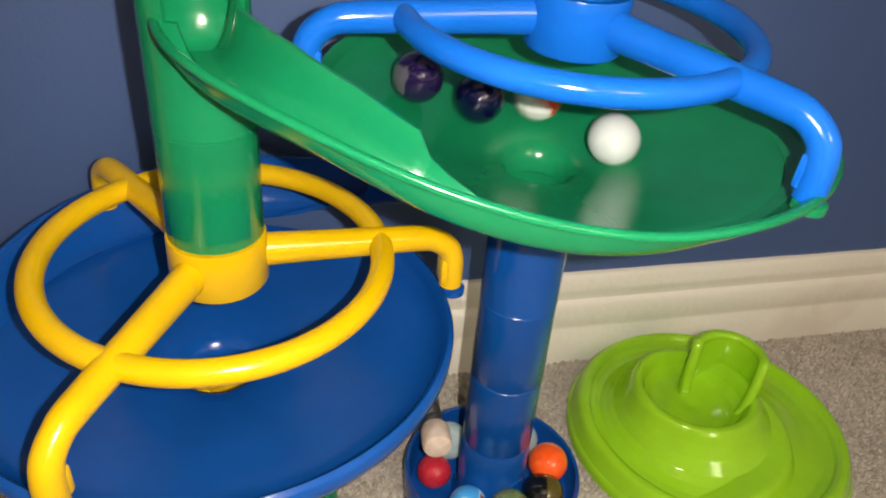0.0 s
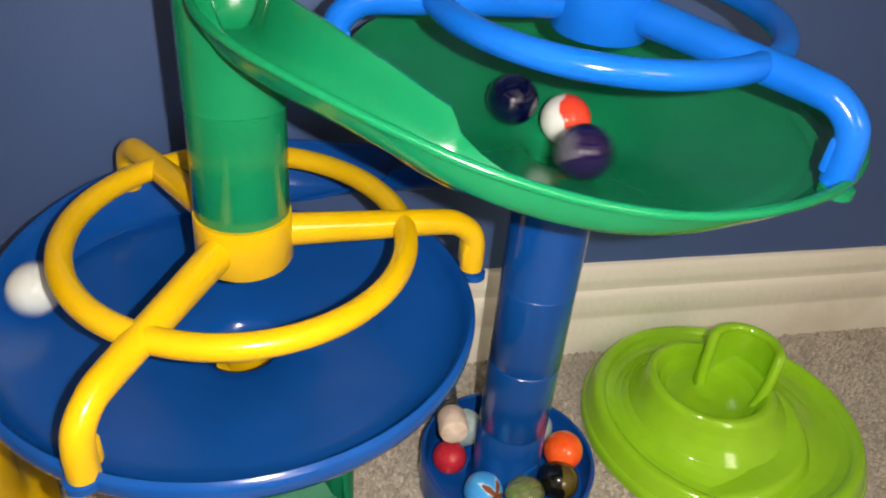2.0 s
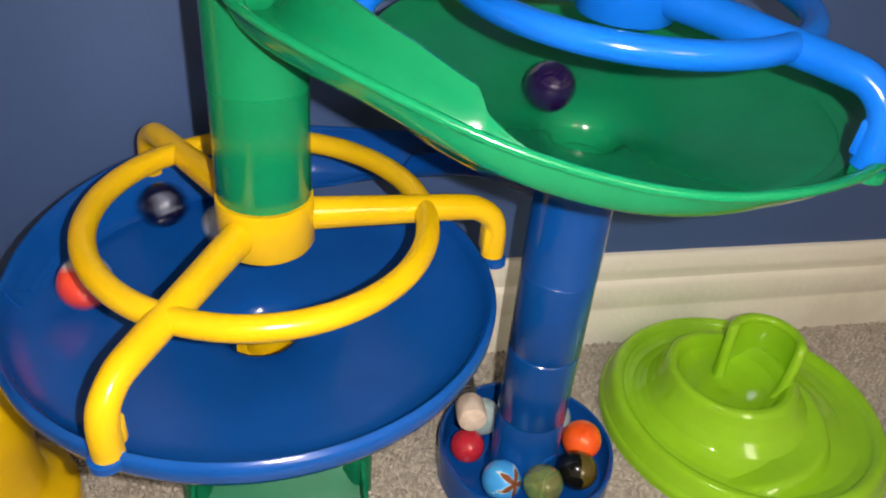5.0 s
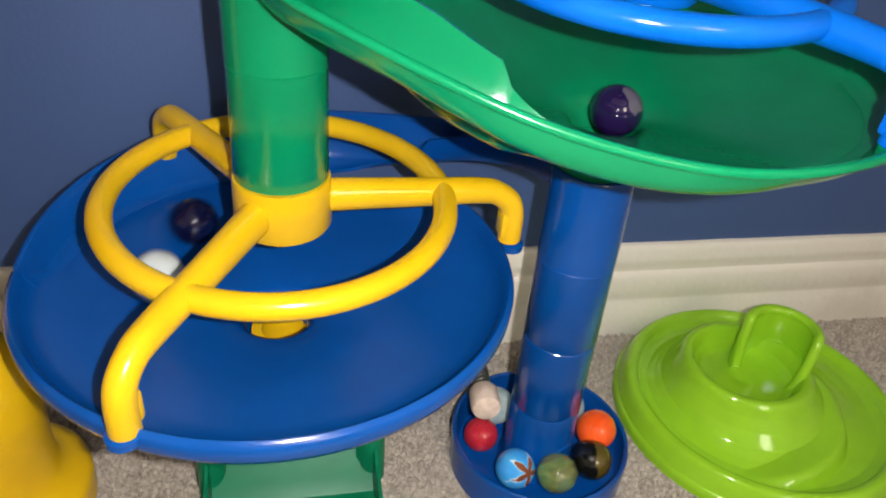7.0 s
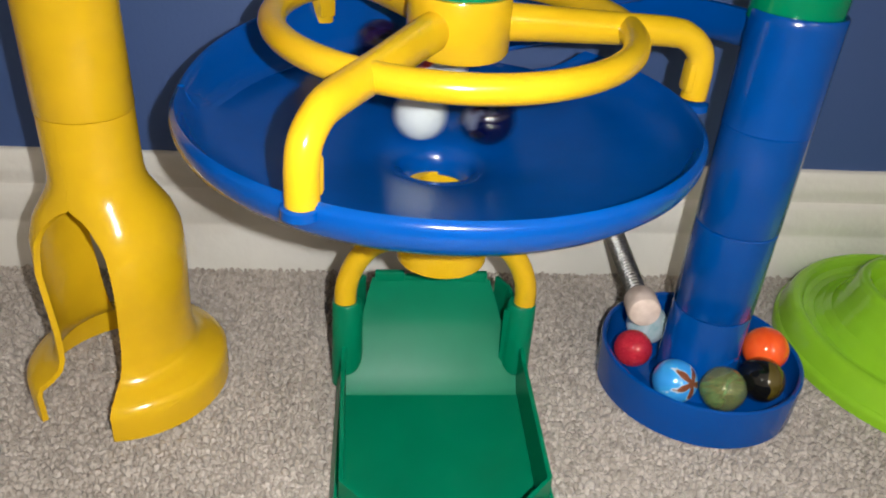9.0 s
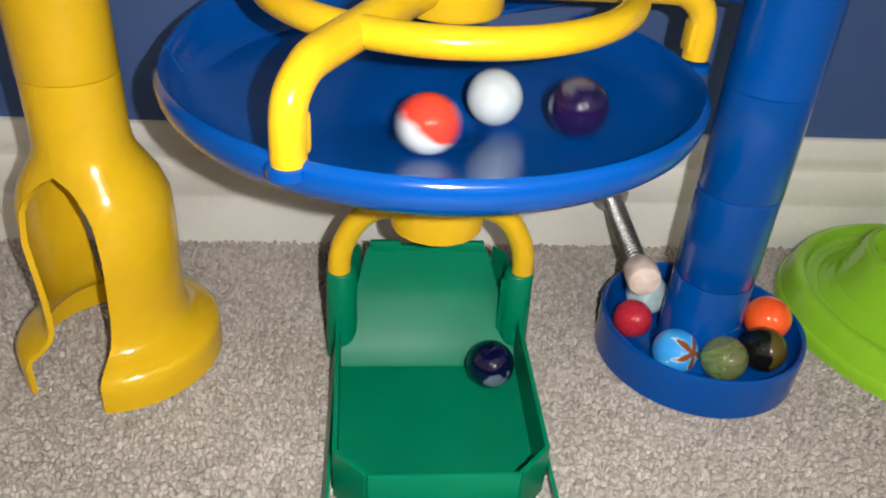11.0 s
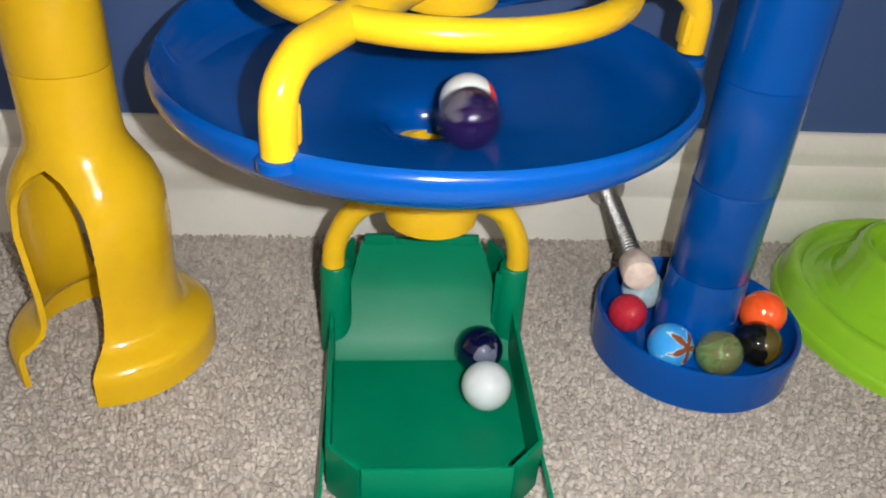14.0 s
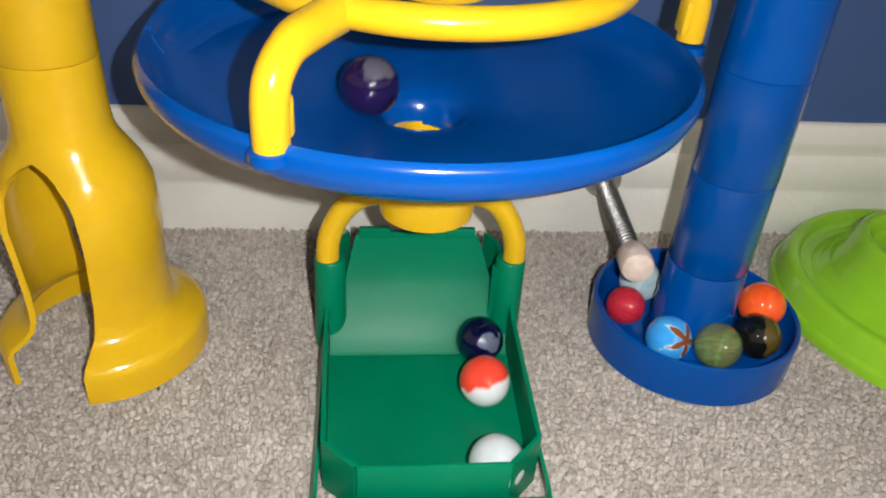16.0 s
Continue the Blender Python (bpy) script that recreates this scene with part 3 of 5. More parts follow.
def tray():
    """The catch tray: a flat floor with low walls, a ramp behind and two posts."""
    f = thing("catch_tray", pose(BX - 0.0002, BY + 0.0005, 0) @ Matrix.Diagonal((0.975, 1, 1, 1)), "deep green plastic catch tray with a ramp, on the carpet", "marble run tray")
    yb = -0.0065
    outline = [(-0.0335, -0.1045), (0.0335, -0.1045), (0.0472, -0.0908), (0.0488, -0.0500), (0.0494, yb), (-0.0494, yb), (-0.0488, -0.0500), (-0.0472, -0.0908)]
    bm = bmesh.new()
    low_ring, high_ring = ([bm.verts.new((x, y, z)) for x, y in outline] for z in (-0.0010, 0.0022))
    bm.faces.new(list(reversed(low_ring))), bm.faces.new(high_ring)
    for i in range(8):
        j = (i + 1) % 8
        bm.faces.new((low_ring[i], low_ring[j], high_ring[j], high_ring[i]))
    part("tray_floor", bm, TRAY_GREEN, f, smooth=False)
    ramp_rows = [[Vector((x, y, z)) for x in np.linspace(-w, w, 13)] for y, z, w in ((-0.0085, 0.0018, 0.0482), (-0.0065, 0.0032, 0.0482), (0.0000, 0.0105, 0.0480), (0.0100, 0.0205, 0.0470), (0.0180, 0.0290, 0.0440), (0.0220, 0.0330, 0.0400), (0.0330, 0.0420, 0.0370), (0.0400, 0.0475, 0.0345))]
    part("ramp", grid_shell(ramp_rows, 0.0022), TRAY_GREEN, f)
    part("ramp_edge", box(-0.0160, 0.0160, 0.0388, 0.0422, 0.0430, 0.0498, 0.0010), TRAY_GREEN, f)
    for x0, x1 in ((-0.0330, -0.0155), (0.0155, 0.0330)):
        part("ramp_tab", box(x0, x1, 0.0385, 0.0425, 0.0440, 0.0520, 0.0010), TRAY_GREEN, f)
    for s in (-1, 1):
        line = [(s * 0.0325, -0.1040), (s * 0.0462, -0.0905), (s * 0.0474, -0.0500), (s * 0.0484, -0.0100), (s * 0.0484, 0.0060), (s * 0.0470, 0.0120), (s * 0.0430, 0.0300), (s * 0.0380, 0.0400)]
        tops = [0.0282, 0.0282, 0.0270, 0.0262, 0.0310, 0.0480, 0.0495, 0.0490]
        inner = [[Vector((x, y, z * u)) for u in (0.0, 0.35, 0.7, 1.0)] for (x, y), z in zip(line, tops)]
        part("side_wall", grid_shell(inner, 0.0022 * s), TRAY_GREEN, f, smooth=False)
        apron = [[Vector((s * (0.0492 + 0.0030 * (1 - u)), y, 0.0150 * u)) for u in (0.0, 0.5, 1.0)] for y in (-0.1080, -0.0600, -0.0100, 0.0100)]
        part("apron", grid_shell(apron, 0.0016 * s), TRAY_GREEN, f, smooth=False)
        post = part("post", lathe([(0.0, 0.0), (0.0088, 0.0), (0.0082, 0.0300), (0.0078, 0.0530), (0.0070, 0.0540), (0.0, 0.0540)], 28, closed=False), TRAY_GREEN, f)
        post.matrix_basis = pose(s * 0.0480, 0.008, 0)
        fin = [[Vector((s * (0.0470 - 0.0075 * u), 0.0020 + 0.006 * u, z)) for u in (0.0, 0.5, 1.0)] for z in (0.0140, 0.0300, 0.0430, 0.0500)]
        part("fin", grid_shell(fin, 0.0020), TRAY_GREEN, f, smooth=False)
    part("front_wall", box(-0.0328, 0.0328, -0.1062, -0.1040, 0.0, 0.0282, 0.0006), TRAY_GREEN, f)
    part("front_apron", box(-0.0518, 0.0518, -0.1115, -0.1092, 0.0, 0.0120, 0.0006), TRAY_GREEN, f)


tray()


def tower():
    """The arched foot and stacked tubes of the next tower."""
    x, y, lift = -0.1074, 0.4115, 0.0015
    f = thing("tower_foot", pose(x, y, lift), "yellow plastic tower foot with two arched openings", "marble run foot")
    zs = [0.0, 0.006, 0.012, 0.0155, 0.0172, 0.019, 0.022, 0.027, 0.034, 0.044, 0.055, 0.066, 0.077, 0.086, 0.093, 0.098, 0.102, 0.1045, 0.1065, 0.108, 0.1092, 0.1102, 0.111, 0.1116, 0.1122, 0.115, 0.118, 0.121, 0.125, 0.131, 0.140, 0.1540]
    rz = [0.0, 0.0155, 0.0172, 0.019, 0.022, 0.028, 0.045, 0.065, 0.079, 0.093, 0.102, 0.109, 0.116, 0.122, 0.128, 0.1540]
    rr = [0.0500, 0.0500, 0.0488, 0.0430, 0.0375, 0.0342, 0.0337, 0.0346, 0.0352, 0.0344, 0.0314, 0.0272, 0.0230, 0.0211, 0.0208, 0.0207]
    half_z = [0.0, 0.0157, 0.0256, 0.040, 0.0745, 0.0925, 0.0990, 0.1040, 0.1080, 0.1104, 0.1122]
    half_a = [24.0, 24.5, 30.0, 34.0, 37.0, 36.5, 33.0, 27.0, 19.0, 9.0, 0.0]
    for mid, span in ((250, 200), (90, 160)):
        rows = []
        for z in zs:
            open_half = ease(z, half_z, half_a)
            row = []
            for a in np.linspace(open_half, span - open_half, 61):
                # the shoulders swell on both sides of a valley over the arches
                lobe = min(1.0, min(a, span - a) / 58)
                lobe = lobe * lobe * (3 - 2 * lobe)
                r = ease(z, rz, rr) - 0.0028
                swell = max(0.0, r - 0.0179) * ease(z, [0.080, 0.106], [0.0, 0.62]) * (1 - lobe)
                row.append(Vector(((r - swell) * math.cos(radians(mid + a)), (r - swell) * math.sin(radians(mid + a)), z)))
            rows.append(row)
        part("leg", grid_shell(rows, -0.0028), YELLOW, f)
    for z0, z1, mat, lab in ((0.1542, 0.2092, YELLOW, "yellow plastic tube of the tower beside the funnel"), (0.2096, 0.4000, RED, "red plastic tube on the yellow tower")):
        tube(x, y, z0 + lift, z1 + lift, mat, lab)


tower()


def lime_base():
    """A low spiral base: skirt, groove, an off-centre hill with a crater and an open spout."""
    f = thing("spiral_base", pose(0.3790, 0.4310, 0), "lime green plastic spiral base with a central spout, on the carpet", "marble run base")
    prof = [(0.0980, 0.0), (0.0980, 0.0055), (0.0962, 0.0075), (0.0925, 0.0180), (0.0912, 0.0196), (0.0894, 0.0198), (0.0878, 0.0184), (0.0860, 0.0148), (0.0800, 0.0128), (0.0720, 0.0135), (0.0640, 0.0170),
            (0.0570, 0.0215), (0.0500, 0.0300), (0.0450, 0.0385), (0.0425, 0.0440), (0.0408, 0.0462), (0.0388, 0.0462), (0.0370, 0.0435), (0.0345, 0.0380), (0.0280, 0.0325), (0.0180, 0.0305), (0.0, 0.0300)]
    fine = []
    for (r0, z0), (r1, z1) in zip(prof, prof[1:]):
        n = 8 if 0.036 < r0 < 0.092 else 3
        fine += [(r0 + (r1 - r0) * i / n, z0 + (z1 - z0) * i / n) for i in range(n)]
    fine.append(prof[-1])
    rows = []
    for k in range(241):
        a = radians(1.5 * k)
        row = []
        for r, z in fine:
            w = max(0.0, min(1.0, (0.085 - r) / 0.045))
            x, y = r * math.cos(a) - 0.018 * w, r * math.sin(a) + 0.003 * w
            # a terrace with a sharp lip winds down and outwards from the spout round the front of the hill
            d = -math.degrees(math.atan2(y, x))
            lip = ease(d, [-20, 0, 45, 104, 130], [0.030, 0.043, 0.057, 0.083, 0.090])
            level = ease(d, [-20, 0, 45, 104, 130], [0.0280, 0.0315, 0.0290, 0.0215, 0.0120])
            step = max(0.0, min(1.0, (lip - math.hypot(x, y)) / 0.0085)) if -20 <= d <= 130 else 0.0
            step = step * step * (3 - 2 * step) * max(0.0, min(1.0, (r - 0.041) / 0.006))
            row.append(Vector((x, y, max(z, z + (level - z) * step))))
        rows.append(row)
    part("skirt", grid_shell(rows, 0.0020), LIME, f)
    cut = []
    for k in range(73):
        a = -85 + 249 * k / 72
        e = min(1.0, (a + 85) / 52, (164 - a) / 27)
        e = e * e * (3 - 2 * e)
        high = 0.0345 + 0.0375 * e
        cut.append([Vector(((0.0204 - 0.0012 * u) * math.cos(radians(a)), (0.0204 - 0.0012 * u) * math.sin(radians(a)), 0.0290 + (high - 0.0290) * u)) for u in np.linspace(0, 1, 11)])
    spout = part("spout", grid_shell(cut, 0.0062), LIME, f)
    spout.matrix_basis = pose(0.004, 0.006, 0)
    # rolled edge along the cut
    part("spout_edge", sweep([Vector((r[-1].x * 1.155, r[-1].y * 1.155, r[-1].z - 0.0004)) for r in cut], 0.0036, 14), LIME, spout)


lime_base()


def door_stop():
    a, b = Vector((0.1835, BOARD, 0.0410)), Vector((0.1723, 0.4205, 0.0472))
    f = thing("door_stop", Matrix.Translation(a) @ (b - a).to_track_quat("Z", "Y").to_matrix().to_4x4(), "steel spring door stop with a pale rubber tip on the baseboard", "door stop")
    L = (b - a).length
    turns = 28
    coil = [Vector(((0.0056 - 0.0010 * u) * math.cos(2 * math.pi * turns * u), (0.0056 - 0.0010 * u) * math.sin(2 * math.pi * turns * u), 0.006 + u * (L - 0.010))) for u in np.linspace(0, 1, turns * 16)]
    part("spring", sweep(coil, 0.0012, 8), STEEL, f)
    part("spring_core", lathe([(0.0, 0.004), (0.0036, 0.004), (0.0028, L - 0.004), (0.0, L - 0.004)], 20, closed=False), STEEL, f)
    part("base_plate", lathe([(0.0, 0.0), (0.0125, 0.0), (0.0125, 0.0025), (0.0085, 0.0080), (0.0060, 0.0130), (0.0, 0.0135)], 32, closed=False), STEEL, f)
    part("rubber_tip", lathe([(0.0, L - 0.006), (0.0080, L - 0.006), (0.0090, L - 0.004), (0.0093, L + 0.008), (0.0085, L + 0.0105), (0.0070, L + 0.0115), (0.0, L + 0.0118)], 40, closed=False), RUBBER, f)


door_stop()


# ---- marbles ----
def ball_mesh(r, rings=24, seg=40):
    bm = bmesh.new()
    bmesh.ops.create_uvsphere(bm, u_segments=seg, v_segments=rings, radius=r)
    return bm


def marble(m, r, glass, label, group, vane=None):
    ob = part("marble", ball_mesh(r), glass)
    ob.matrix_basis = m
    tagged(ob, label, "marble", group)
    if vane:
        rows = []
        for k in range(13):
            u = k / 12 * 2 - 1
            w = r * 0.90 * math.sqrt(max(0.02, 1 - u * u * 0.95))
            a = u * 1.1
            rows.append([Vector((w * s * math.cos(a) + 0.1 * r * math.sin(3 * s), w * s * math.sin(a), u * r * 0.82)) for s in np.linspace(-1, 1, 9)])
        part("vane", grid_shell(rows, r * 0.10), vane, ob)
    return ob


LOOSE = "loose marbles in the base tray"
marble(pose(0.1728, 0.4180, 0.0170), 0.0110, CRIMSON_GLASS, "crimson red glass marble in the blue base tray", LOOSE)
marble(pose(0.2434, 0.4032, 0.0285), 0.0125, ORANGE_GLASS, "bright orange glass marble in the blue base tray", LOOSE)
marble(pose(0.1867, 0.3868, 0.0190, 58, 22, 15), 0.0122, STAR_GLASS, "sky blue marble with a rust brown streak in the base tray", LOOSE)
marble(pose(0.2115, 0.3805, 0.0190, 60, -40, 0), 0.0124, SWIRL_GLASS, "clear olive glass marble with a teal vane in the base tray", LOOSE, vane=TEAL_VANE)
marble(pose(0.2361, 0.3874, 0.0195, 20, 70, 0), 0.0126, AMBER_GLASS, "black glass marble with an amber streak in the base tray", LOOSE)
marble(pose(0.1885, 0.4415, 0.0175), 0.0124, PALE_GLASS, "pale aqua clear glass marble in the base tray", LOOSE)
marble(pose(0.2360, 0.4350, 0.0175), 0.0124, PALE_GLASS, "pale teal glass marble behind the tube in the base tray", LOOSE, vane=TEAL_VANE)

RUN = "marbles running through the toy"
white = marble(pose(0.22, 0.35, HIGH_RIM - 0.010), 0.0125, WHITE_GLASS, "opaque white glass marble rolling through the run", RUN)
redwhite = marble(pose(0.20, 0.44, HIGH_RIM - 0.012), 0.0125, REDWHITE_GLASS, "white glass marble with a red patch rolling through the run", RUN)
cobalt = marble(pose(0.16, 0.46, HIGH_RIM - 0.010), 0.0125, COBALT_GLASS, "dark cobalt glass marble with a white wisp", RUN)
violet = marble(pose(0.18, 0.47, HIGH_RIM - 0.010), 0.0125, VIOLET_GLASS, "dark violet glass marble with a grey patch rolling through", RUN)


# seconds, then the marble's centre
WHITE_ROWS = [
    (0, 0.2401, 0.4013, 0.2541), (0.1, 0.2352, 0.4247, 0.2558), (0.2, 0.1996, 0.4300, 0.2556), (0.3, 0.1850, 0.4028, 0.2548), (0.4, 0.2200, 0.4096, 0.2423),
    (0.5, 0.2359, 0.4132, 0.2533), (0.6, 0.2160, 0.4280, 0.2534), (0.7, 0.1900, 0.4087, 0.2532), (0.8, 0.2129, 0.4130, 0.2400), (0.9, 0.2115, 0.4068, 0.2470),
    (1, 0.2102, 0.4084, 0.2349), (1.1, 0.2089, 0.4118, 0.2339), (1.2, 0.2143, 0.4115, 0.2273), (1.3, 0.2149, 0.4134, 0.2120), (1.4, 0.2130, 0.4183, 0.1988),
    (1.5, 0.2105, 0.4315, 0.2024), (1.6, 0.1567, 0.4916, 0.1823), (1.7, 0.0899, 0.5052, 0.1704), (1.8, 0.0356, 0.4935, 0.1704), (1.9, -0.0104, 0.4694, 0.1691),
    (2, -0.0418, 0.4157, 0.1686), (2.1, -0.0352, 0.3644, 0.1676), (2.2, 0.0131, 0.3205, 0.1654), (2.3, 0.0760, 0.3116, 0.1666), (2.4, 0.1284, 0.3446, 0.1687),
    (2.5, 0.1474, 0.4020, 0.1710), (2.6, 0.1220, 0.4646, 0.1714), (2.7, 0.0882, 0.4884, 0.1715), (2.8, 0.0371, 0.4943, 0.1709), (2.9, -0.0095, 0.4739, 0.1703),
    (3, -0.0374, 0.4347, 0.1692), (3.1, -0.0431, 0.3923, 0.1683), (3.2, -0.0267, 0.3497, 0.1672), (3.3, 0.0117, 0.3153, 0.1670), (3.4, 0.0568, 0.3094, 0.1662),
    (3.5, 0.1026, 0.3215, 0.1675), (3.6, 0.1365, 0.3569, 0.1693), (3.7, 0.1472, 0.4031, 0.1707), (3.8, 0.1338, 0.4470, 0.1705), (3.9, 0.1019, 0.4792, 0.1702),
    (4, 0.0569, 0.4906, 0.1690), (4.1, 0.0127, 0.4796, 0.1680), (4.2, -0.0087, 0.4337, 0.1631), (4.3, -0.0171, 0.3855, 0.1626), (4.4, 0.0066, 0.3433, 0.1625),
    (4.5, 0.0511, 0.3261, 0.1627), (4.6, 0.0959, 0.3413, 0.1631), (4.7, 0.1209, 0.3817, 0.1634), (4.8, 0.1146, 0.4285, 0.1636), (4.9, 0.0803, 0.4602, 0.1634),
    (5, 0.0339, 0.4627, 0.1629), (5.1, -0.0027, 0.4349, 0.1623), (5.2, -0.0133, 0.3903, 0.1617), (5.3, 0.0067, 0.3494, 0.1616), (5.4, 0.0474, 0.3307, 0.1619),
    (5.5, 0.0902, 0.3424, 0.1622), (5.6, 0.1155, 0.3788, 0.1625), (5.7, 0.1123, 0.4228, 0.1626), (5.8, 0.0819, 0.4547, 0.1625), (5.9, 0.0389, 0.4594, 0.1621),
    (6, 0.0032, 0.4356, 0.1614), (6.1, -0.0090, 0.3947, 0.1609), (6.2, 0.0073, 0.3553, 0.1608), (6.3, 0.0439, 0.3355, 0.1610), (6.4, 0.0790, 0.3323, 0.1628),
    (6.5, 0.1076, 0.3577, 0.1627), (6.6, 0.1142, 0.3973, 0.1618), (6.7, 0.0918, 0.4368, 0.1607), (6.8, 0.0514, 0.4555, 0.1610), (6.9, 0.0080, 0.4383, 0.1610),
    (7, -0.0040, 0.4051, 0.1600), (7.1, 0.0193, 0.3587, 0.1588), (7.2, 0.0427, 0.3508, 0.1582), (7.3, 0.0842, 0.3602, 0.1589), (7.4, 0.1075, 0.3977, 0.1605),
    (7.5, 0.1015, 0.4366, 0.1622), (7.6, 0.0708, 0.4384, 0.1584), (7.7, 0.0408, 0.4238, 0.1544), (7.8, 0.0217, 0.3837, 0.1554), (7.9, 0.0384, 0.3571, 0.1573),
    (8, 0.0668, 0.3524, 0.1584), (8.1, 0.0926, 0.3810, 0.1580), (8.2, 0.0897, 0.4142, 0.1577), (8.3, 0.0573, 0.4468, 0.1592), (8.4, 0.0257, 0.4309, 0.1574),
    (8.5, 0.0170, 0.3957, 0.1557), (8.6, 0.0438, 0.3657, 0.1556), (8.7, 0.0817, 0.3678, 0.1576), (8.8, 0.0978, 0.3973, 0.1586), (8.9, 0.0817, 0.4235, 0.1573),
    (9, 0.0425, 0.4223, 0.1539), (9.1, 0.0200, 0.3923, 0.1553), (9.2, 0.0364, 0.3691, 0.1554), (9.3, 0.0693, 0.3679, 0.1561), (9.4, 0.0823, 0.4006, 0.1556),
    (9.5, 0.0597, 0.4257, 0.1549), (9.6, 0.0298, 0.4144, 0.1541), (9.7, 0.0294, 0.3802, 0.1545), (9.8, 0.0578, 0.3646, 0.1558), (9.9, 0.0802, 0.3878, 0.1554),
    (10, 0.0696, 0.4187, 0.1547), (10.1, 0.0394, 0.4211, 0.1539), (10.2, 0.0272, 0.3932, 0.1535), (10.3, 0.0470, 0.3670, 0.1552), (10.4, 0.0739, 0.3773, 0.1553),
    (10.5, 0.0755, 0.4087, 0.1545), (10.6, 0.0502, 0.4229, 0.1537), (10.7, 0.0296, 0.4050, 0.1529), (10.8, 0.0388, 0.3753, 0.1540), (10.9, 0.0652, 0.3714, 0.1551),
    (11, 0.0771, 0.3981, 0.1544), (11.1, 0.0601, 0.4202, 0.1536), (11.2, 0.0357, 0.4133, 0.1527), (11.3, 0.0340, 0.3876, 0.1524), (11.4, 0.0554, 0.3648, 0.1557),
    (11.5, 0.0741, 0.3730, 0.1559), (11.6, 0.0652, 0.4123, 0.1526), (11.7, 0.0355, 0.4125, 0.1526), (11.8, 0.0330, 0.3788, 0.1541), (11.9, 0.0617, 0.3637, 0.1561),
    (12, 0.0776, 0.3982, 0.1545), (12.1, 0.0586, 0.4196, 0.1492), (12.2, 0.0337, 0.3879, 0.1525), (12.3, 0.0481, 0.3594, 0.1566), (12.4, 0.0684, 0.3771, 0.1546),
    (12.5, 0.0566, 0.4193, 0.1496), (12.6, 0.0361, 0.4027, 0.1499), (12.7, 0.0505, 0.3640, 0.1557), (12.8, 0.0717, 0.3874, 0.1536), (12.9, 0.0597, 0.4151, 0.1466),
    (13, 0.0521, 0.4060, 0.1422), (13.1, 0.0568, 0.4017, 0.1401), (13.2, 0.0547, 0.4037, 0.1346), (13.3, 0.0566, 0.4130, 0.0588), (13.4, 0.0578, 0.3452, 0.0147),
    (13.5, 0.0611, 0.3181, 0.0147), (13.6, 0.0727, 0.3301, 0.0147), (13.7, 0.0831, 0.3443, 0.0147), (13.8, 0.0819, 0.3519, 0.0147), (13.9, 0.0825, 0.3565, 0.0147),
    (14, 0.0843, 0.3611, 0.0147), (14.1, 0.0836, 0.3646, 0.0147), (14.3, 0.0840, 0.3655, 0.0147), (14.5, 0.0842, 0.3648, 0.0147), (14.8, 0.0844, 0.3652, 0.0147),
    (14.9, 0.0844, 0.3649, 0.0147), (15, 0.0738, 0.3410, 0.0147), (15.1, 0.0685, 0.3200, 0.0147), (15.2, 0.0765, 0.3096, 0.0147), (15.3, 0.0818, 0.3095, 0.0147),
    (15.4, 0.0836, 0.3095, 0.0147), (15.5, 0.0841, 0.3095, 0.0147), (15.6, 0.0841, 0.3095, 0.0147), (15.8, 0.0841, 0.3094, 0.0147), (16, 0.0836, 0.3094, 0.0147),
]
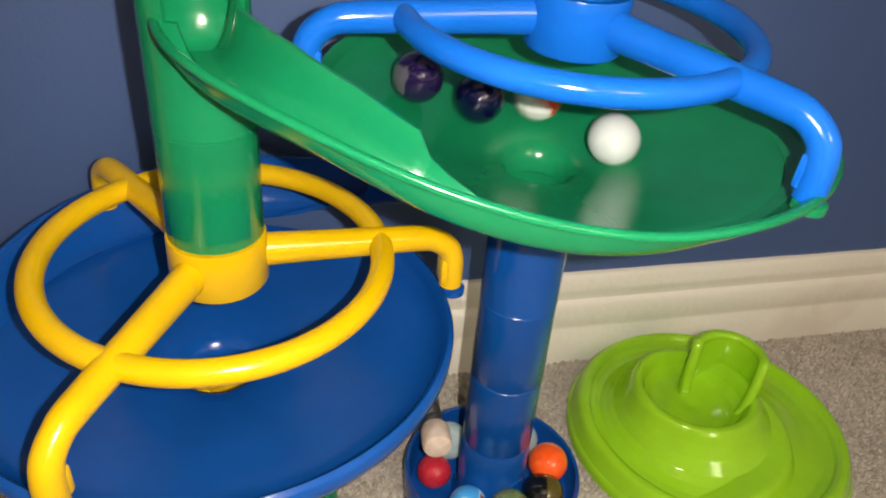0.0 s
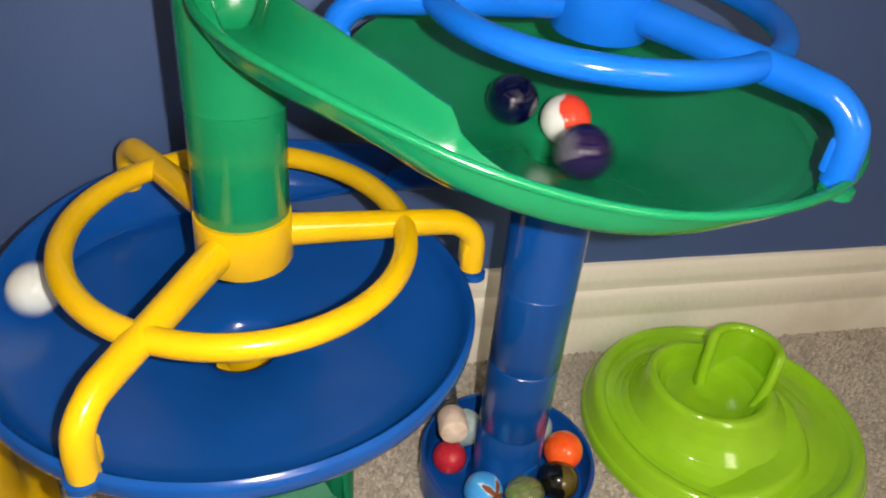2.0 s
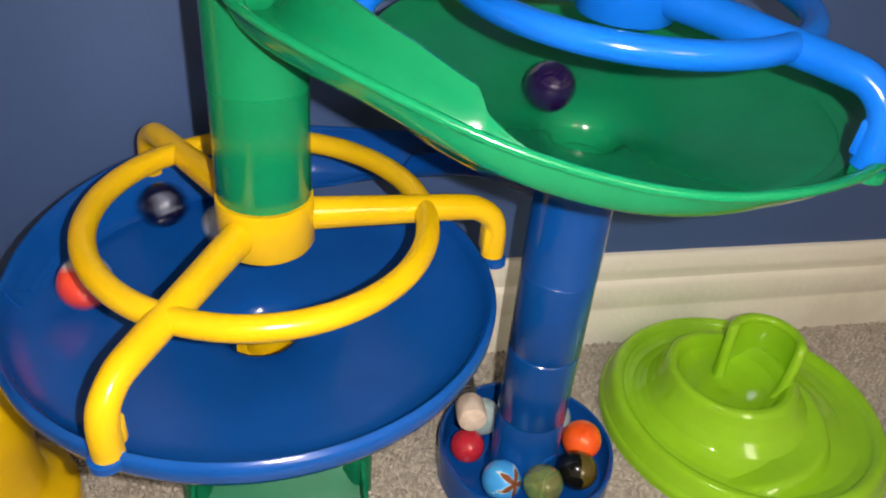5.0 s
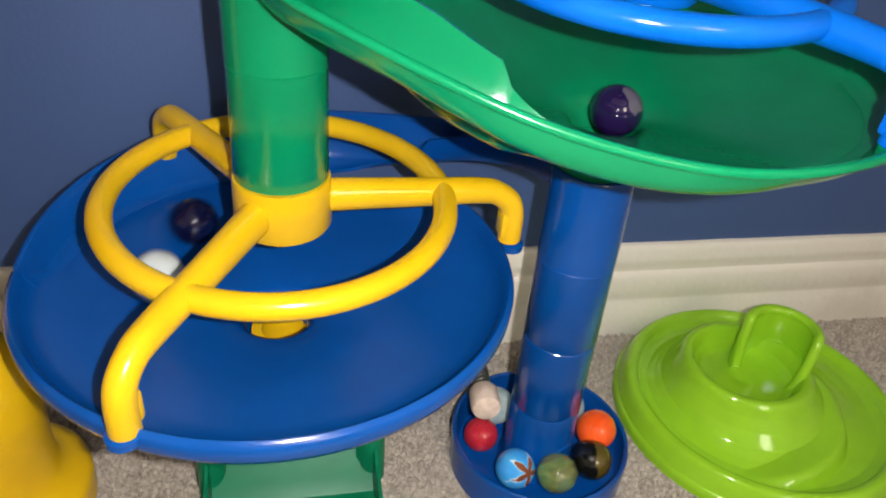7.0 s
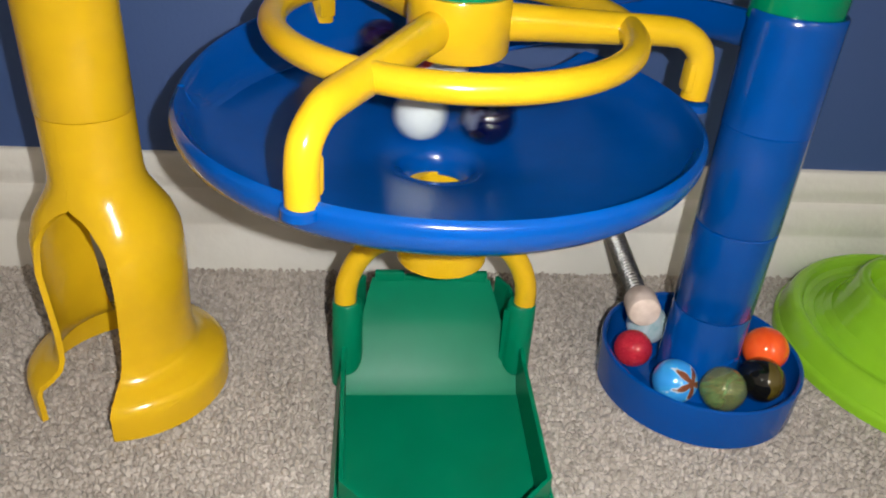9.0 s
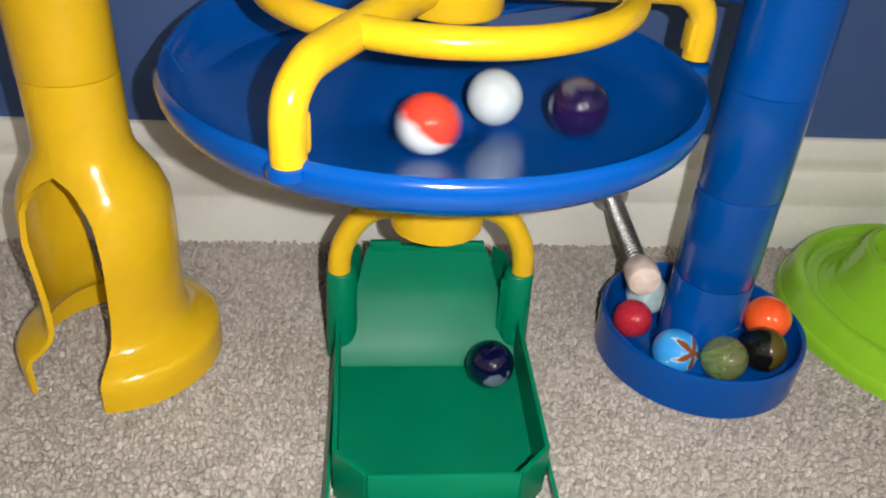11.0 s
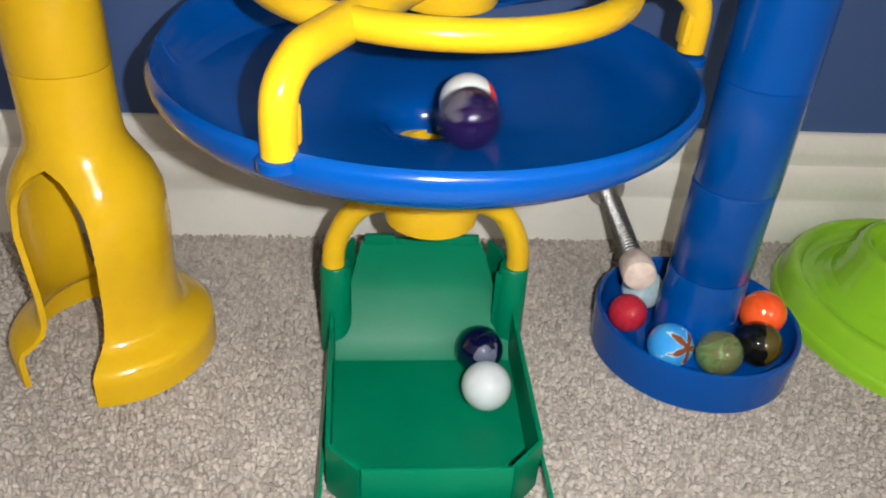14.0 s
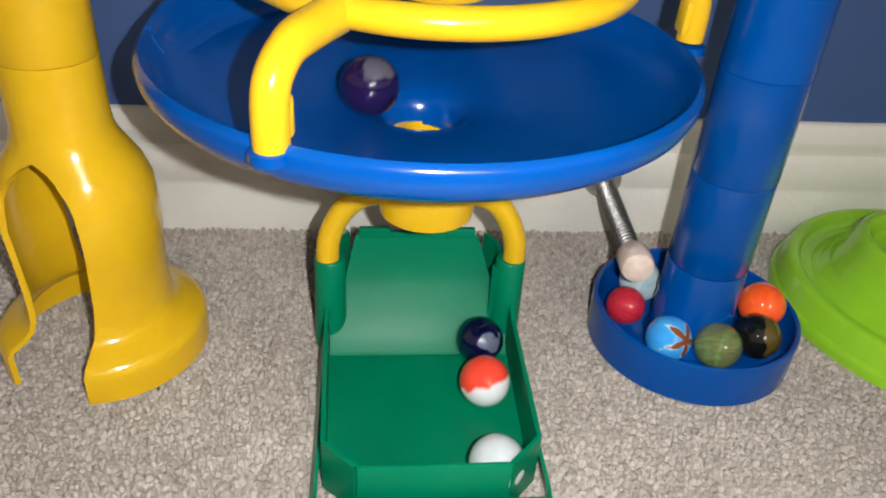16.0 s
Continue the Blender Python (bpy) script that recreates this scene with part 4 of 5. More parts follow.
REDWHITE_ROWS = [
    (0, 0.2162, 0.4436, 0.2595), (0.1, 0.1877, 0.4176, 0.2553), (0.2, 0.2179, 0.4113, 0.2404), (0.3, 0.2379, 0.4003, 0.2534), (0.4, 0.2379, 0.4180, 0.2549),
    (0.5, 0.2028, 0.4272, 0.2540), (0.6, 0.1808, 0.4002, 0.2561), (0.7, 0.2144, 0.4128, 0.2399), (0.8, 0.2358, 0.4077, 0.2527), (0.9, 0.2383, 0.4314, 0.2583),
    (1, 0.2132, 0.4377, 0.2574), (1.1, 0.1915, 0.4152, 0.2535), (1.2, 0.1946, 0.3862, 0.2536), (1.3, 0.2216, 0.3897, 0.2506), (1.4, 0.2300, 0.4140, 0.2515),
    (1.5, 0.2048, 0.4331, 0.2561), (1.6, 0.1880, 0.4262, 0.2571), (1.7, 0.2107, 0.4140, 0.2433), (1.8, 0.2403, 0.4075, 0.2543), (1.9, 0.2403, 0.4227, 0.2566),
    (2, 0.2108, 0.4198, 0.2495), (2.1, 0.2164, 0.4087, 0.2410), (2.2, 0.2165, 0.4084, 0.2203), (2.3, 0.2132, 0.4171, 0.1997), (2.4, 0.2107, 0.4301, 0.2035),
    (2.5, 0.1465, 0.4959, 0.1787), (2.6, 0.0715, 0.4956, 0.1751), (2.7, 0.0132, 0.4879, 0.1709), (2.8, -0.0290, 0.4484, 0.1690), (2.9, -0.0435, 0.3952, 0.1684),
    (3, -0.0195, 0.3368, 0.1676), (3.1, 0.0423, 0.3066, 0.1670), (3.2, 0.1047, 0.3238, 0.1673), (3.3, 0.1427, 0.3710, 0.1700), (3.4, 0.1423, 0.4293, 0.1708),
    (3.5, 0.1039, 0.4790, 0.1708), (3.6, 0.0521, 0.4935, 0.1699), (3.7, 0.0013, 0.4767, 0.1688), (3.8, -0.0301, 0.4403, 0.1679), (3.9, -0.0408, 0.4090, 0.1679),
    (4, -0.0333, 0.3656, 0.1669), (4.1, 0.0038, 0.3261, 0.1654), (4.2, 0.0478, 0.3066, 0.1669), (4.3, 0.0969, 0.3188, 0.1672), (4.4, 0.1315, 0.3557, 0.1675),
    (4.5, 0.1406, 0.4054, 0.1676), (4.6, 0.1214, 0.4518, 0.1676), (4.7, 0.0805, 0.4795, 0.1673), (4.8, 0.0315, 0.4803, 0.1667), (4.9, -0.0094, 0.4544, 0.1660),
    (5, -0.0295, 0.4106, 0.1653), (5.1, -0.0228, 0.3634, 0.1648), (5.2, 0.0080, 0.3276, 0.1647), (5.3, 0.0525, 0.3148, 0.1648), (5.4, 0.0966, 0.3281, 0.1651),
    (5.5, 0.1261, 0.3634, 0.1654), (5.6, 0.1320, 0.4089, 0.1656), (5.7, 0.1124, 0.4497, 0.1657), (5.8, 0.0740, 0.4729, 0.1655), (5.9, 0.0297, 0.4713, 0.1650),
    (6, -0.0059, 0.4458, 0.1642), (6.1, -0.0220, 0.4054, 0.1636), (6.2, -0.0137, 0.3631, 0.1633), (6.3, 0.0158, 0.3325, 0.1632), (6.4, 0.0564, 0.3077, 0.1667),
    (6.5, 0.0986, 0.3229, 0.1665), (6.6, 0.1286, 0.3598, 0.1662), (6.7, 0.1420, 0.4107, 0.1682), (6.8, 0.1257, 0.4436, 0.1672), (6.9, 0.0938, 0.4833, 0.1699),
    (7, 0.0481, 0.4850, 0.1673), (7.1, 0.0104, 0.4663, 0.1655), (7.2, -0.0086, 0.4302, 0.1627), (7.3, -0.0127, 0.3787, 0.1620), (7.4, 0.0225, 0.3338, 0.1624),
    (7.5, 0.0678, 0.3237, 0.1636), (7.6, 0.1080, 0.3297, 0.1611), (7.7, 0.1317, 0.3483, 0.1692), (7.8, 0.1393, 0.3908, 0.1671), (7.9, 0.1202, 0.4368, 0.1654),
    (8, 0.0796, 0.4504, 0.1615), (8.1, 0.0198, 0.4798, 0.1673), (8.2, -0.0136, 0.4344, 0.1641), (8.3, -0.0172, 0.4021, 0.1626), (8.4, 0.0112, 0.3619, 0.1594),
    (8.5, 0.0510, 0.3496, 0.1584), (8.6, 0.0940, 0.3567, 0.1607), (8.7, 0.1196, 0.3886, 0.1630), (8.8, 0.1213, 0.4191, 0.1641), (8.9, 0.0953, 0.4578, 0.1646),
    (9, 0.0559, 0.4650, 0.1631), (9.1, 0.0176, 0.4299, 0.1584), (9.2, -0.0026, 0.3936, 0.1596), (9.3, 0.0332, 0.3447, 0.1598), (9.4, 0.0890, 0.3557, 0.1602),
    (9.5, 0.1036, 0.4112, 0.1601), (9.6, 0.0622, 0.4481, 0.1597), (9.7, 0.0133, 0.4275, 0.1587), (9.8, 0.0111, 0.3745, 0.1580), (9.9, 0.0552, 0.3481, 0.1587),
    (10, 0.0949, 0.3770, 0.1588), (10.1, 0.0875, 0.4256, 0.1585), (10.2, 0.0433, 0.4399, 0.1578), (10.3, 0.0129, 0.4070, 0.1568), (10.4, 0.0289, 0.3643, 0.1568),
    (10.5, 0.0703, 0.3593, 0.1575), (10.6, 0.0912, 0.3954, 0.1572), (10.7, 0.0698, 0.4298, 0.1567), (10.8, 0.0323, 0.4258, 0.1558), (10.9, 0.0208, 0.3902, 0.1552),
    (11, 0.0455, 0.3624, 0.1561), (11.1, 0.0768, 0.3730, 0.1563), (11.2, 0.0809, 0.4070, 0.1555), (11.3, 0.0552, 0.4257, 0.1546), (11.4, 0.0266, 0.3982, 0.1535),
    (11.5, 0.0364, 0.3620, 0.1566), (11.6, 0.0621, 0.3723, 0.1547), (11.7, 0.0773, 0.3936, 0.1545), (11.8, 0.0591, 0.4238, 0.1544), (11.9, 0.0329, 0.4149, 0.1536),
    (12, 0.0369, 0.3720, 0.1549), (12.1, 0.0677, 0.3658, 0.1562), (12.2, 0.0825, 0.3903, 0.1557), (12.3, 0.0652, 0.4116, 0.1525), (12.4, 0.0331, 0.4034, 0.1517),
    (12.5, 0.0358, 0.3642, 0.1562), (12.6, 0.0595, 0.3636, 0.1560), (12.7, 0.0698, 0.4056, 0.1527), (12.8, 0.0482, 0.4224, 0.1536), (12.9, 0.0369, 0.3873, 0.1518),
    (13, 0.0584, 0.3600, 0.1566), (13.1, 0.0801, 0.3726, 0.1567), (13.2, 0.0772, 0.3931, 0.1545), (13.3, 0.0563, 0.4187, 0.1528), (13.4, 0.0341, 0.4110, 0.1526),
    (13.5, 0.0445, 0.3615, 0.1563), (13.6, 0.0740, 0.3774, 0.1553), (13.7, 0.0724, 0.4035, 0.1533), (13.8, 0.0434, 0.4064, 0.1467), (13.9, 0.0522, 0.3740, 0.1537),
    (14, 0.0670, 0.3877, 0.1526), (14.1, 0.0526, 0.4090, 0.1433), (14.2, 0.0490, 0.4015, 0.1423), (14.3, 0.0549, 0.4017, 0.1396), (14.4, 0.0555, 0.3633, 0.1559),
    (14.5, 0.0589, 0.4075, 0.1392), (14.6, 0.0523, 0.4092, 0.1382), (14.7, 0.0486, 0.4027, 0.1371), (14.8, 0.0551, 0.4099, 0.1083), (14.9, 0.0659, 0.4039, 0.0121),
    (15, 0.0258, 0.3304, 0.0147), (15.1, 0.0396, 0.3141, 0.0147), (15.2, 0.0455, 0.3141, 0.0147), (15.3, 0.0492, 0.3141, 0.0147), (15.4, 0.0538, 0.3141, 0.0147),
    (15.5, 0.0587, 0.3164, 0.0147), (15.6, 0.0600, 0.3220, 0.0147), (15.7, 0.0660, 0.3276, 0.0147), (15.8, 0.0751, 0.3366, 0.0147), (15.9, 0.0840, 0.3481, 0.0147),
    (16, 0.0849, 0.3606, 0.0147),
]
COBALT_ROWS = [
    (0, 0.1826, 0.4373, 0.2612), (0.1, 0.1652, 0.4042, 0.2608), (0.2, 0.1857, 0.3775, 0.2570), (0.3, 0.2239, 0.3710, 0.2557), (0.4, 0.2541, 0.3928, 0.2586),
    (0.5, 0.2584, 0.4462, 0.2667), (0.6, 0.2246, 0.4606, 0.2660), (0.7, 0.1945, 0.4631, 0.2675), (0.8, 0.1709, 0.4266, 0.2617), (0.9, 0.1905, 0.3894, 0.2541),
    (1, 0.2362, 0.3809, 0.2554), (1.1, 0.2586, 0.3966, 0.2598), (1.2, 0.2552, 0.4167, 0.2599), (1.3, 0.2091, 0.4429, 0.2593), (1.4, 0.1738, 0.4110, 0.2587),
    (1.5, 0.1759, 0.3794, 0.2589), (1.6, 0.2034, 0.3762, 0.2545), (1.7, 0.2417, 0.3995, 0.2548), (1.8, 0.2391, 0.4280, 0.2576), (1.9, 0.2102, 0.4400, 0.2582),
    (2, 0.1840, 0.4250, 0.2578), (2.1, 0.1778, 0.3954, 0.2571), (2.2, 0.2015, 0.3757, 0.2548), (2.3, 0.2427, 0.3938, 0.2554), (2.4, 0.2417, 0.4231, 0.2571),
    (2.5, 0.2153, 0.4369, 0.2571), (2.6, 0.1870, 0.4237, 0.2568), (2.7, 0.1897, 0.3909, 0.2541), (2.8, 0.2197, 0.3824, 0.2524), (2.9, 0.2316, 0.4210, 0.2536),
    (3, 0.2017, 0.4275, 0.2543), (3.1, 0.1893, 0.4083, 0.2534), (3.2, 0.2125, 0.3850, 0.2513), (3.3, 0.2340, 0.4167, 0.2533), (3.4, 0.2152, 0.4250, 0.2521),
    (3.5, 0.1985, 0.4065, 0.2494), (3.6, 0.2261, 0.4177, 0.2509), (3.7, 0.2118, 0.4048, 0.2433), (3.8, 0.2061, 0.4141, 0.2421), (3.9, 0.2114, 0.4058, 0.2408),
    (4, 0.2066, 0.4073, 0.2389), (4.1, 0.2126, 0.4052, 0.2378), (4.2, 0.2047, 0.4094, 0.2367), (4.3, 0.2154, 0.4145, 0.2328), (4.4, 0.2171, 0.4122, 0.2181),
    (4.5, 0.2138, 0.4209, 0.1973), (4.6, 0.2112, 0.4341, 0.2009), (4.7, 0.1608, 0.4925, 0.1819), (4.8, 0.0967, 0.5076, 0.1678), (4.9, 0.0436, 0.4923, 0.1696),
    (5, -0.0004, 0.4753, 0.1687), (5.1, -0.0335, 0.4290, 0.1674), (5.2, -0.0338, 0.3730, 0.1664), (5.3, -0.0025, 0.3278, 0.1661), (5.4, 0.0477, 0.3096, 0.1661),
    (5.5, 0.0979, 0.3236, 0.1662), (5.6, 0.1302, 0.3641, 0.1661), (5.7, 0.1333, 0.4149, 0.1662), (5.8, 0.1070, 0.4573, 0.1660), (5.9, 0.0621, 0.4757, 0.1655),
    (6, 0.0160, 0.4648, 0.1647), (6.1, -0.0146, 0.4298, 0.1638), (6.2, -0.0191, 0.3844, 0.1630), (6.3, 0.0029, 0.3457, 0.1626), (6.4, 0.0413, 0.3273, 0.1626),
    (6.5, 0.0762, 0.3324, 0.1625), (6.6, 0.1019, 0.3632, 0.1612), (6.7, 0.1066, 0.4178, 0.1611), (6.8, 0.0845, 0.4538, 0.1626), (6.9, 0.0469, 0.4635, 0.1627),
    (7, 0.0093, 0.4496, 0.1627), (7.1, -0.0060, 0.4028, 0.1604), (7.2, 0.0136, 0.3652, 0.1586), (7.3, 0.0556, 0.3449, 0.1593), (7.4, 0.0969, 0.3597, 0.1608),
    (7.5, 0.1204, 0.3968, 0.1631), (7.6, 0.1137, 0.4201, 0.1627), (7.7, 0.0817, 0.4356, 0.1591), (7.8, 0.0263, 0.4340, 0.1579), (7.9, 0.0141, 0.3820, 0.1569),
    (8, 0.0217, 0.3587, 0.1585), (8.1, 0.0548, 0.3606, 0.1564), (8.2, 0.0864, 0.3831, 0.1568), (8.3, 0.0891, 0.4215, 0.1583), (8.4, 0.0577, 0.4359, 0.1570),
    (8.5, 0.0305, 0.4224, 0.1555), (8.6, 0.0245, 0.3958, 0.1541), (8.7, 0.0511, 0.3607, 0.1563), (8.8, 0.0870, 0.3704, 0.1581), (8.9, 0.0977, 0.3963, 0.1585),
    (9, 0.0745, 0.4156, 0.1552), (9.1, 0.0391, 0.4165, 0.1528), (9.2, 0.0269, 0.3837, 0.1545), (9.3, 0.0575, 0.3655, 0.1556), (9.4, 0.0782, 0.3918, 0.1549),
    (9.5, 0.0618, 0.4194, 0.1536), (9.6, 0.0362, 0.4120, 0.1523), (9.7, 0.0392, 0.3936, 0.1487), (9.8, 0.0608, 0.3800, 0.1529), (9.9, 0.0692, 0.4004, 0.1522),
    (10, 0.0545, 0.4058, 0.1406), (10.1, 0.0547, 0.4059, 0.1355), (10.2, 0.0553, 0.4098, 0.0930), (10.3, 0.0554, 0.4047, 0.0373), (10.4, 0.0559, 0.3596, 0.0147),
    (10.5, 0.0598, 0.3255, 0.0147), (10.6, 0.0697, 0.3226, 0.0147), (10.8, 0.0817, 0.3498, 0.0147), (11, 0.0861, 0.3818, 0.0147), (11.3, 0.0843, 0.3877, 0.0147),
    (11.5, 0.0841, 0.3847, 0.0147), (12, 0.0868, 0.3905, 0.0147), (12.5, 0.0868, 0.3895, 0.0147), (13, 0.0866, 0.3899, 0.0147), (13.5, 0.0870, 0.3883, 0.0147),
    (13.6, 0.0852, 0.3790, 0.0147), (13.7, 0.0841, 0.3789, 0.0147), (13.8, 0.0859, 0.3840, 0.0147), (13.9, 0.0853, 0.3893, 0.0147), (14, 0.0840, 0.3891, 0.0147),
    (14.5, 0.0851, 0.3911, 0.0147), (14.9, 0.0853, 0.3912, 0.0147), (15, 0.0826, 0.3889, 0.0147), (15.1, 0.0766, 0.3890, 0.0147), (15.2, 0.0706, 0.3880, 0.0147),
    (15.3, 0.0690, 0.3895, 0.0147), (15.4, 0.0699, 0.3895, 0.0147), (15.5, 0.0725, 0.3882, 0.0147), (15.6, 0.0783, 0.3903, 0.0147), (15.7, 0.0838, 0.3896, 0.0147),
    (15.8, 0.0858, 0.3903, 0.0147), (15.9, 0.0852, 0.3911, 0.0147), (16, 0.0863, 0.3917, 0.0147),
]
VIOLET_ROWS = [
    (0, 0.1527, 0.4438, 0.2701), (0.1, 0.1453, 0.4208, 0.2683), (0.2, 0.1454, 0.3849, 0.2669), (0.3, 0.1832, 0.3652, 0.2597), (0.4, 0.2353, 0.3627, 0.2588),
    (0.5, 0.2760, 0.3903, 0.2651), (0.6, 0.2868, 0.4281, 0.2708), (0.7, 0.2732, 0.4529, 0.2719), (0.8, 0.2403, 0.4732, 0.2719), (0.9, 0.2046, 0.4673, 0.2683),
    (1, 0.1697, 0.4278, 0.2622), (1.1, 0.1734, 0.3843, 0.2590), (1.2, 0.2002, 0.3458, 0.2619), (1.3, 0.2324, 0.3478, 0.2619), (1.4, 0.2608, 0.3745, 0.2619),
    (1.5, 0.2600, 0.4084, 0.2605), (1.6, 0.2404, 0.4431, 0.2620), (1.7, 0.1969, 0.4533, 0.2639), (1.8, 0.1627, 0.4308, 0.2647), (1.9, 0.1637, 0.3938, 0.2612),
    (2, 0.1990, 0.3687, 0.2566), (2.1, 0.2450, 0.3791, 0.2575), (2.2, 0.2648, 0.4167, 0.2627), (2.3, 0.2568, 0.4450, 0.2660), (2.4, 0.2092, 0.4497, 0.2617),
    (2.5, 0.1844, 0.4198, 0.2567), (2.6, 0.1834, 0.3766, 0.2576), (2.7, 0.2146, 0.3704, 0.2554), (2.8, 0.2461, 0.3744, 0.2585), (2.9, 0.2633, 0.3980, 0.2612),
    (3, 0.2479, 0.4342, 0.2611), (3.1, 0.2074, 0.4462, 0.2606), (3.2, 0.1757, 0.4221, 0.2595), (3.3, 0.1718, 0.3936, 0.2589), (3.4, 0.1940, 0.3603, 0.2591),
    (3.5, 0.2396, 0.3830, 0.2558), (3.6, 0.2488, 0.4188, 0.2583), (3.7, 0.2260, 0.4385, 0.2584), (3.8, 0.1973, 0.4355, 0.2579), (3.9, 0.1789, 0.3974, 0.2567),
    (4, 0.2062, 0.3747, 0.2546), (4.1, 0.2382, 0.3831, 0.2554), (4.2, 0.2459, 0.4091, 0.2563), (4.3, 0.2241, 0.4335, 0.2565), (4.4, 0.1906, 0.4267, 0.2566),
    (4.5, 0.1789, 0.3961, 0.2567), (4.6, 0.2017, 0.3763, 0.2546), (4.7, 0.2340, 0.3813, 0.2549), (4.8, 0.2443, 0.4091, 0.2558), (4.9, 0.2235, 0.4323, 0.2559),
    (5, 0.1918, 0.4258, 0.2561), (5.1, 0.1807, 0.3967, 0.2562), (5.2, 0.2026, 0.3778, 0.2542), (5.3, 0.2331, 0.3827, 0.2545), (5.4, 0.2427, 0.4091, 0.2553),
    (5.5, 0.2229, 0.4312, 0.2554), (5.6, 0.1931, 0.4249, 0.2555), (5.7, 0.1826, 0.3971, 0.2556), (5.8, 0.2035, 0.3795, 0.2537), (5.9, 0.2322, 0.3840, 0.2541),
    (6, 0.2412, 0.4092, 0.2548), (6.1, 0.2224, 0.4300, 0.2548), (6.2, 0.1942, 0.4241, 0.2549), (6.3, 0.1845, 0.3976, 0.2551), (6.4, 0.2205, 0.4044, 0.2433),
    (6.5, 0.2305, 0.4179, 0.2524), (6.6, 0.2066, 0.4233, 0.2519), (6.7, 0.2131, 0.4146, 0.2433), (6.8, 0.2190, 0.4254, 0.2488), (6.9, 0.2140, 0.4180, 0.2435),
    (7, 0.2120, 0.4083, 0.2424), (7.1, 0.2219, 0.4091, 0.2415), (7.2, 0.2175, 0.4175, 0.2404), (7.3, 0.2105, 0.4102, 0.2393), (7.4, 0.2165, 0.4107, 0.2403),
    (7.5, 0.2134, 0.4190, 0.1990), (7.6, 0.2112, 0.4326, 0.2027), (7.7, 0.1769, 0.4817, 0.1920), (7.8, 0.1290, 0.5071, 0.1716), (7.9, 0.0801, 0.4932, 0.1749),
    (8, 0.0429, 0.4932, 0.1699), (8.1, 0.0086, 0.4801, 0.1687), (8.2, -0.0346, 0.4279, 0.1676), (8.3, -0.0410, 0.3970, 0.1677), (8.4, -0.0131, 0.3308, 0.1674),
    (8.5, 0.0532, 0.3061, 0.1671), (8.6, 0.1153, 0.3350, 0.1669), (8.7, 0.1454, 0.3877, 0.1695), (8.8, 0.1318, 0.4476, 0.1695), (8.9, 0.0845, 0.4861, 0.1695),
    (9, 0.0237, 0.4870, 0.1690), (9.1, -0.0167, 0.4615, 0.1686), (9.2, -0.0390, 0.4190, 0.1680), (9.3, -0.0196, 0.3412, 0.1668), (9.4, 0.0491, 0.3142, 0.1627),
    (9.5, 0.1161, 0.3340, 0.1673), (9.6, 0.1393, 0.4046, 0.1672), (9.7, 0.1027, 0.4668, 0.1671), (9.8, 0.0336, 0.4788, 0.1663), (9.9, -0.0187, 0.4344, 0.1650),
    (10, -0.0190, 0.3669, 0.1639), (10.1, 0.0298, 0.3226, 0.1639), (10.2, 0.0917, 0.3311, 0.1641), (10.3, 0.1253, 0.3841, 0.1642), (10.4, 0.1084, 0.4428, 0.1642),
    (10.5, 0.0549, 0.4676, 0.1636), (10.6, 0.0032, 0.4432, 0.1625), (10.7, -0.0111, 0.3890, 0.1613), (10.8, 0.0193, 0.3429, 0.1612), (10.9, 0.0706, 0.3358, 0.1616),
    (11, 0.1075, 0.3707, 0.1615), (11.1, 0.1061, 0.4210, 0.1613), (11.2, 0.0690, 0.4516, 0.1608), (11.3, 0.0239, 0.4434, 0.1599), (11.4, 0.0022, 0.4050, 0.1588),
    (11.5, 0.0168, 0.3632, 0.1584), (11.6, 0.0621, 0.3357, 0.1611), (11.7, 0.1080, 0.3548, 0.1630), (11.8, 0.1287, 0.3947, 0.1647), (11.9, 0.1244, 0.4263, 0.1652),
    (12, 0.0834, 0.4588, 0.1634), (12.1, 0.0377, 0.4552, 0.1612), (12.2, 0.0114, 0.4257, 0.1588), (12.3, 0.0059, 0.3781, 0.1586), (12.4, 0.0269, 0.3493, 0.1594),
    (12.5, 0.0630, 0.3414, 0.1602), (12.6, 0.0898, 0.3515, 0.1608), (12.7, 0.1045, 0.3918, 0.1599), (12.8, 0.0882, 0.4379, 0.1604), (12.9, 0.0482, 0.4497, 0.1598),
    (13, 0.0137, 0.4289, 0.1588), (13.1, 0.0077, 0.3987, 0.1575), (13.2, 0.0323, 0.3544, 0.1581), (13.3, 0.0768, 0.3594, 0.1581), (13.4, 0.1029, 0.3901, 0.1596),
    (13.5, 0.1035, 0.4090, 0.1600), (13.6, 0.0663, 0.4409, 0.1585), (13.7, 0.0353, 0.4185, 0.1539), (13.8, 0.0157, 0.3847, 0.1564), (13.9, 0.0335, 0.3709, 0.1554),
    (14, 0.0645, 0.3594, 0.1570), (14.1, 0.0848, 0.3779, 0.1569), (14.2, 0.0778, 0.4206, 0.1563), (14.3, 0.0459, 0.4330, 0.1563), (14.4, 0.0208, 0.4130, 0.1558),
    (14.5, 0.0331, 0.3626, 0.1567), (14.6, 0.0676, 0.3582, 0.1575), (14.7, 0.0894, 0.3861, 0.1572), (14.8, 0.0832, 0.4093, 0.1561), (14.9, 0.0459, 0.4181, 0.1524),
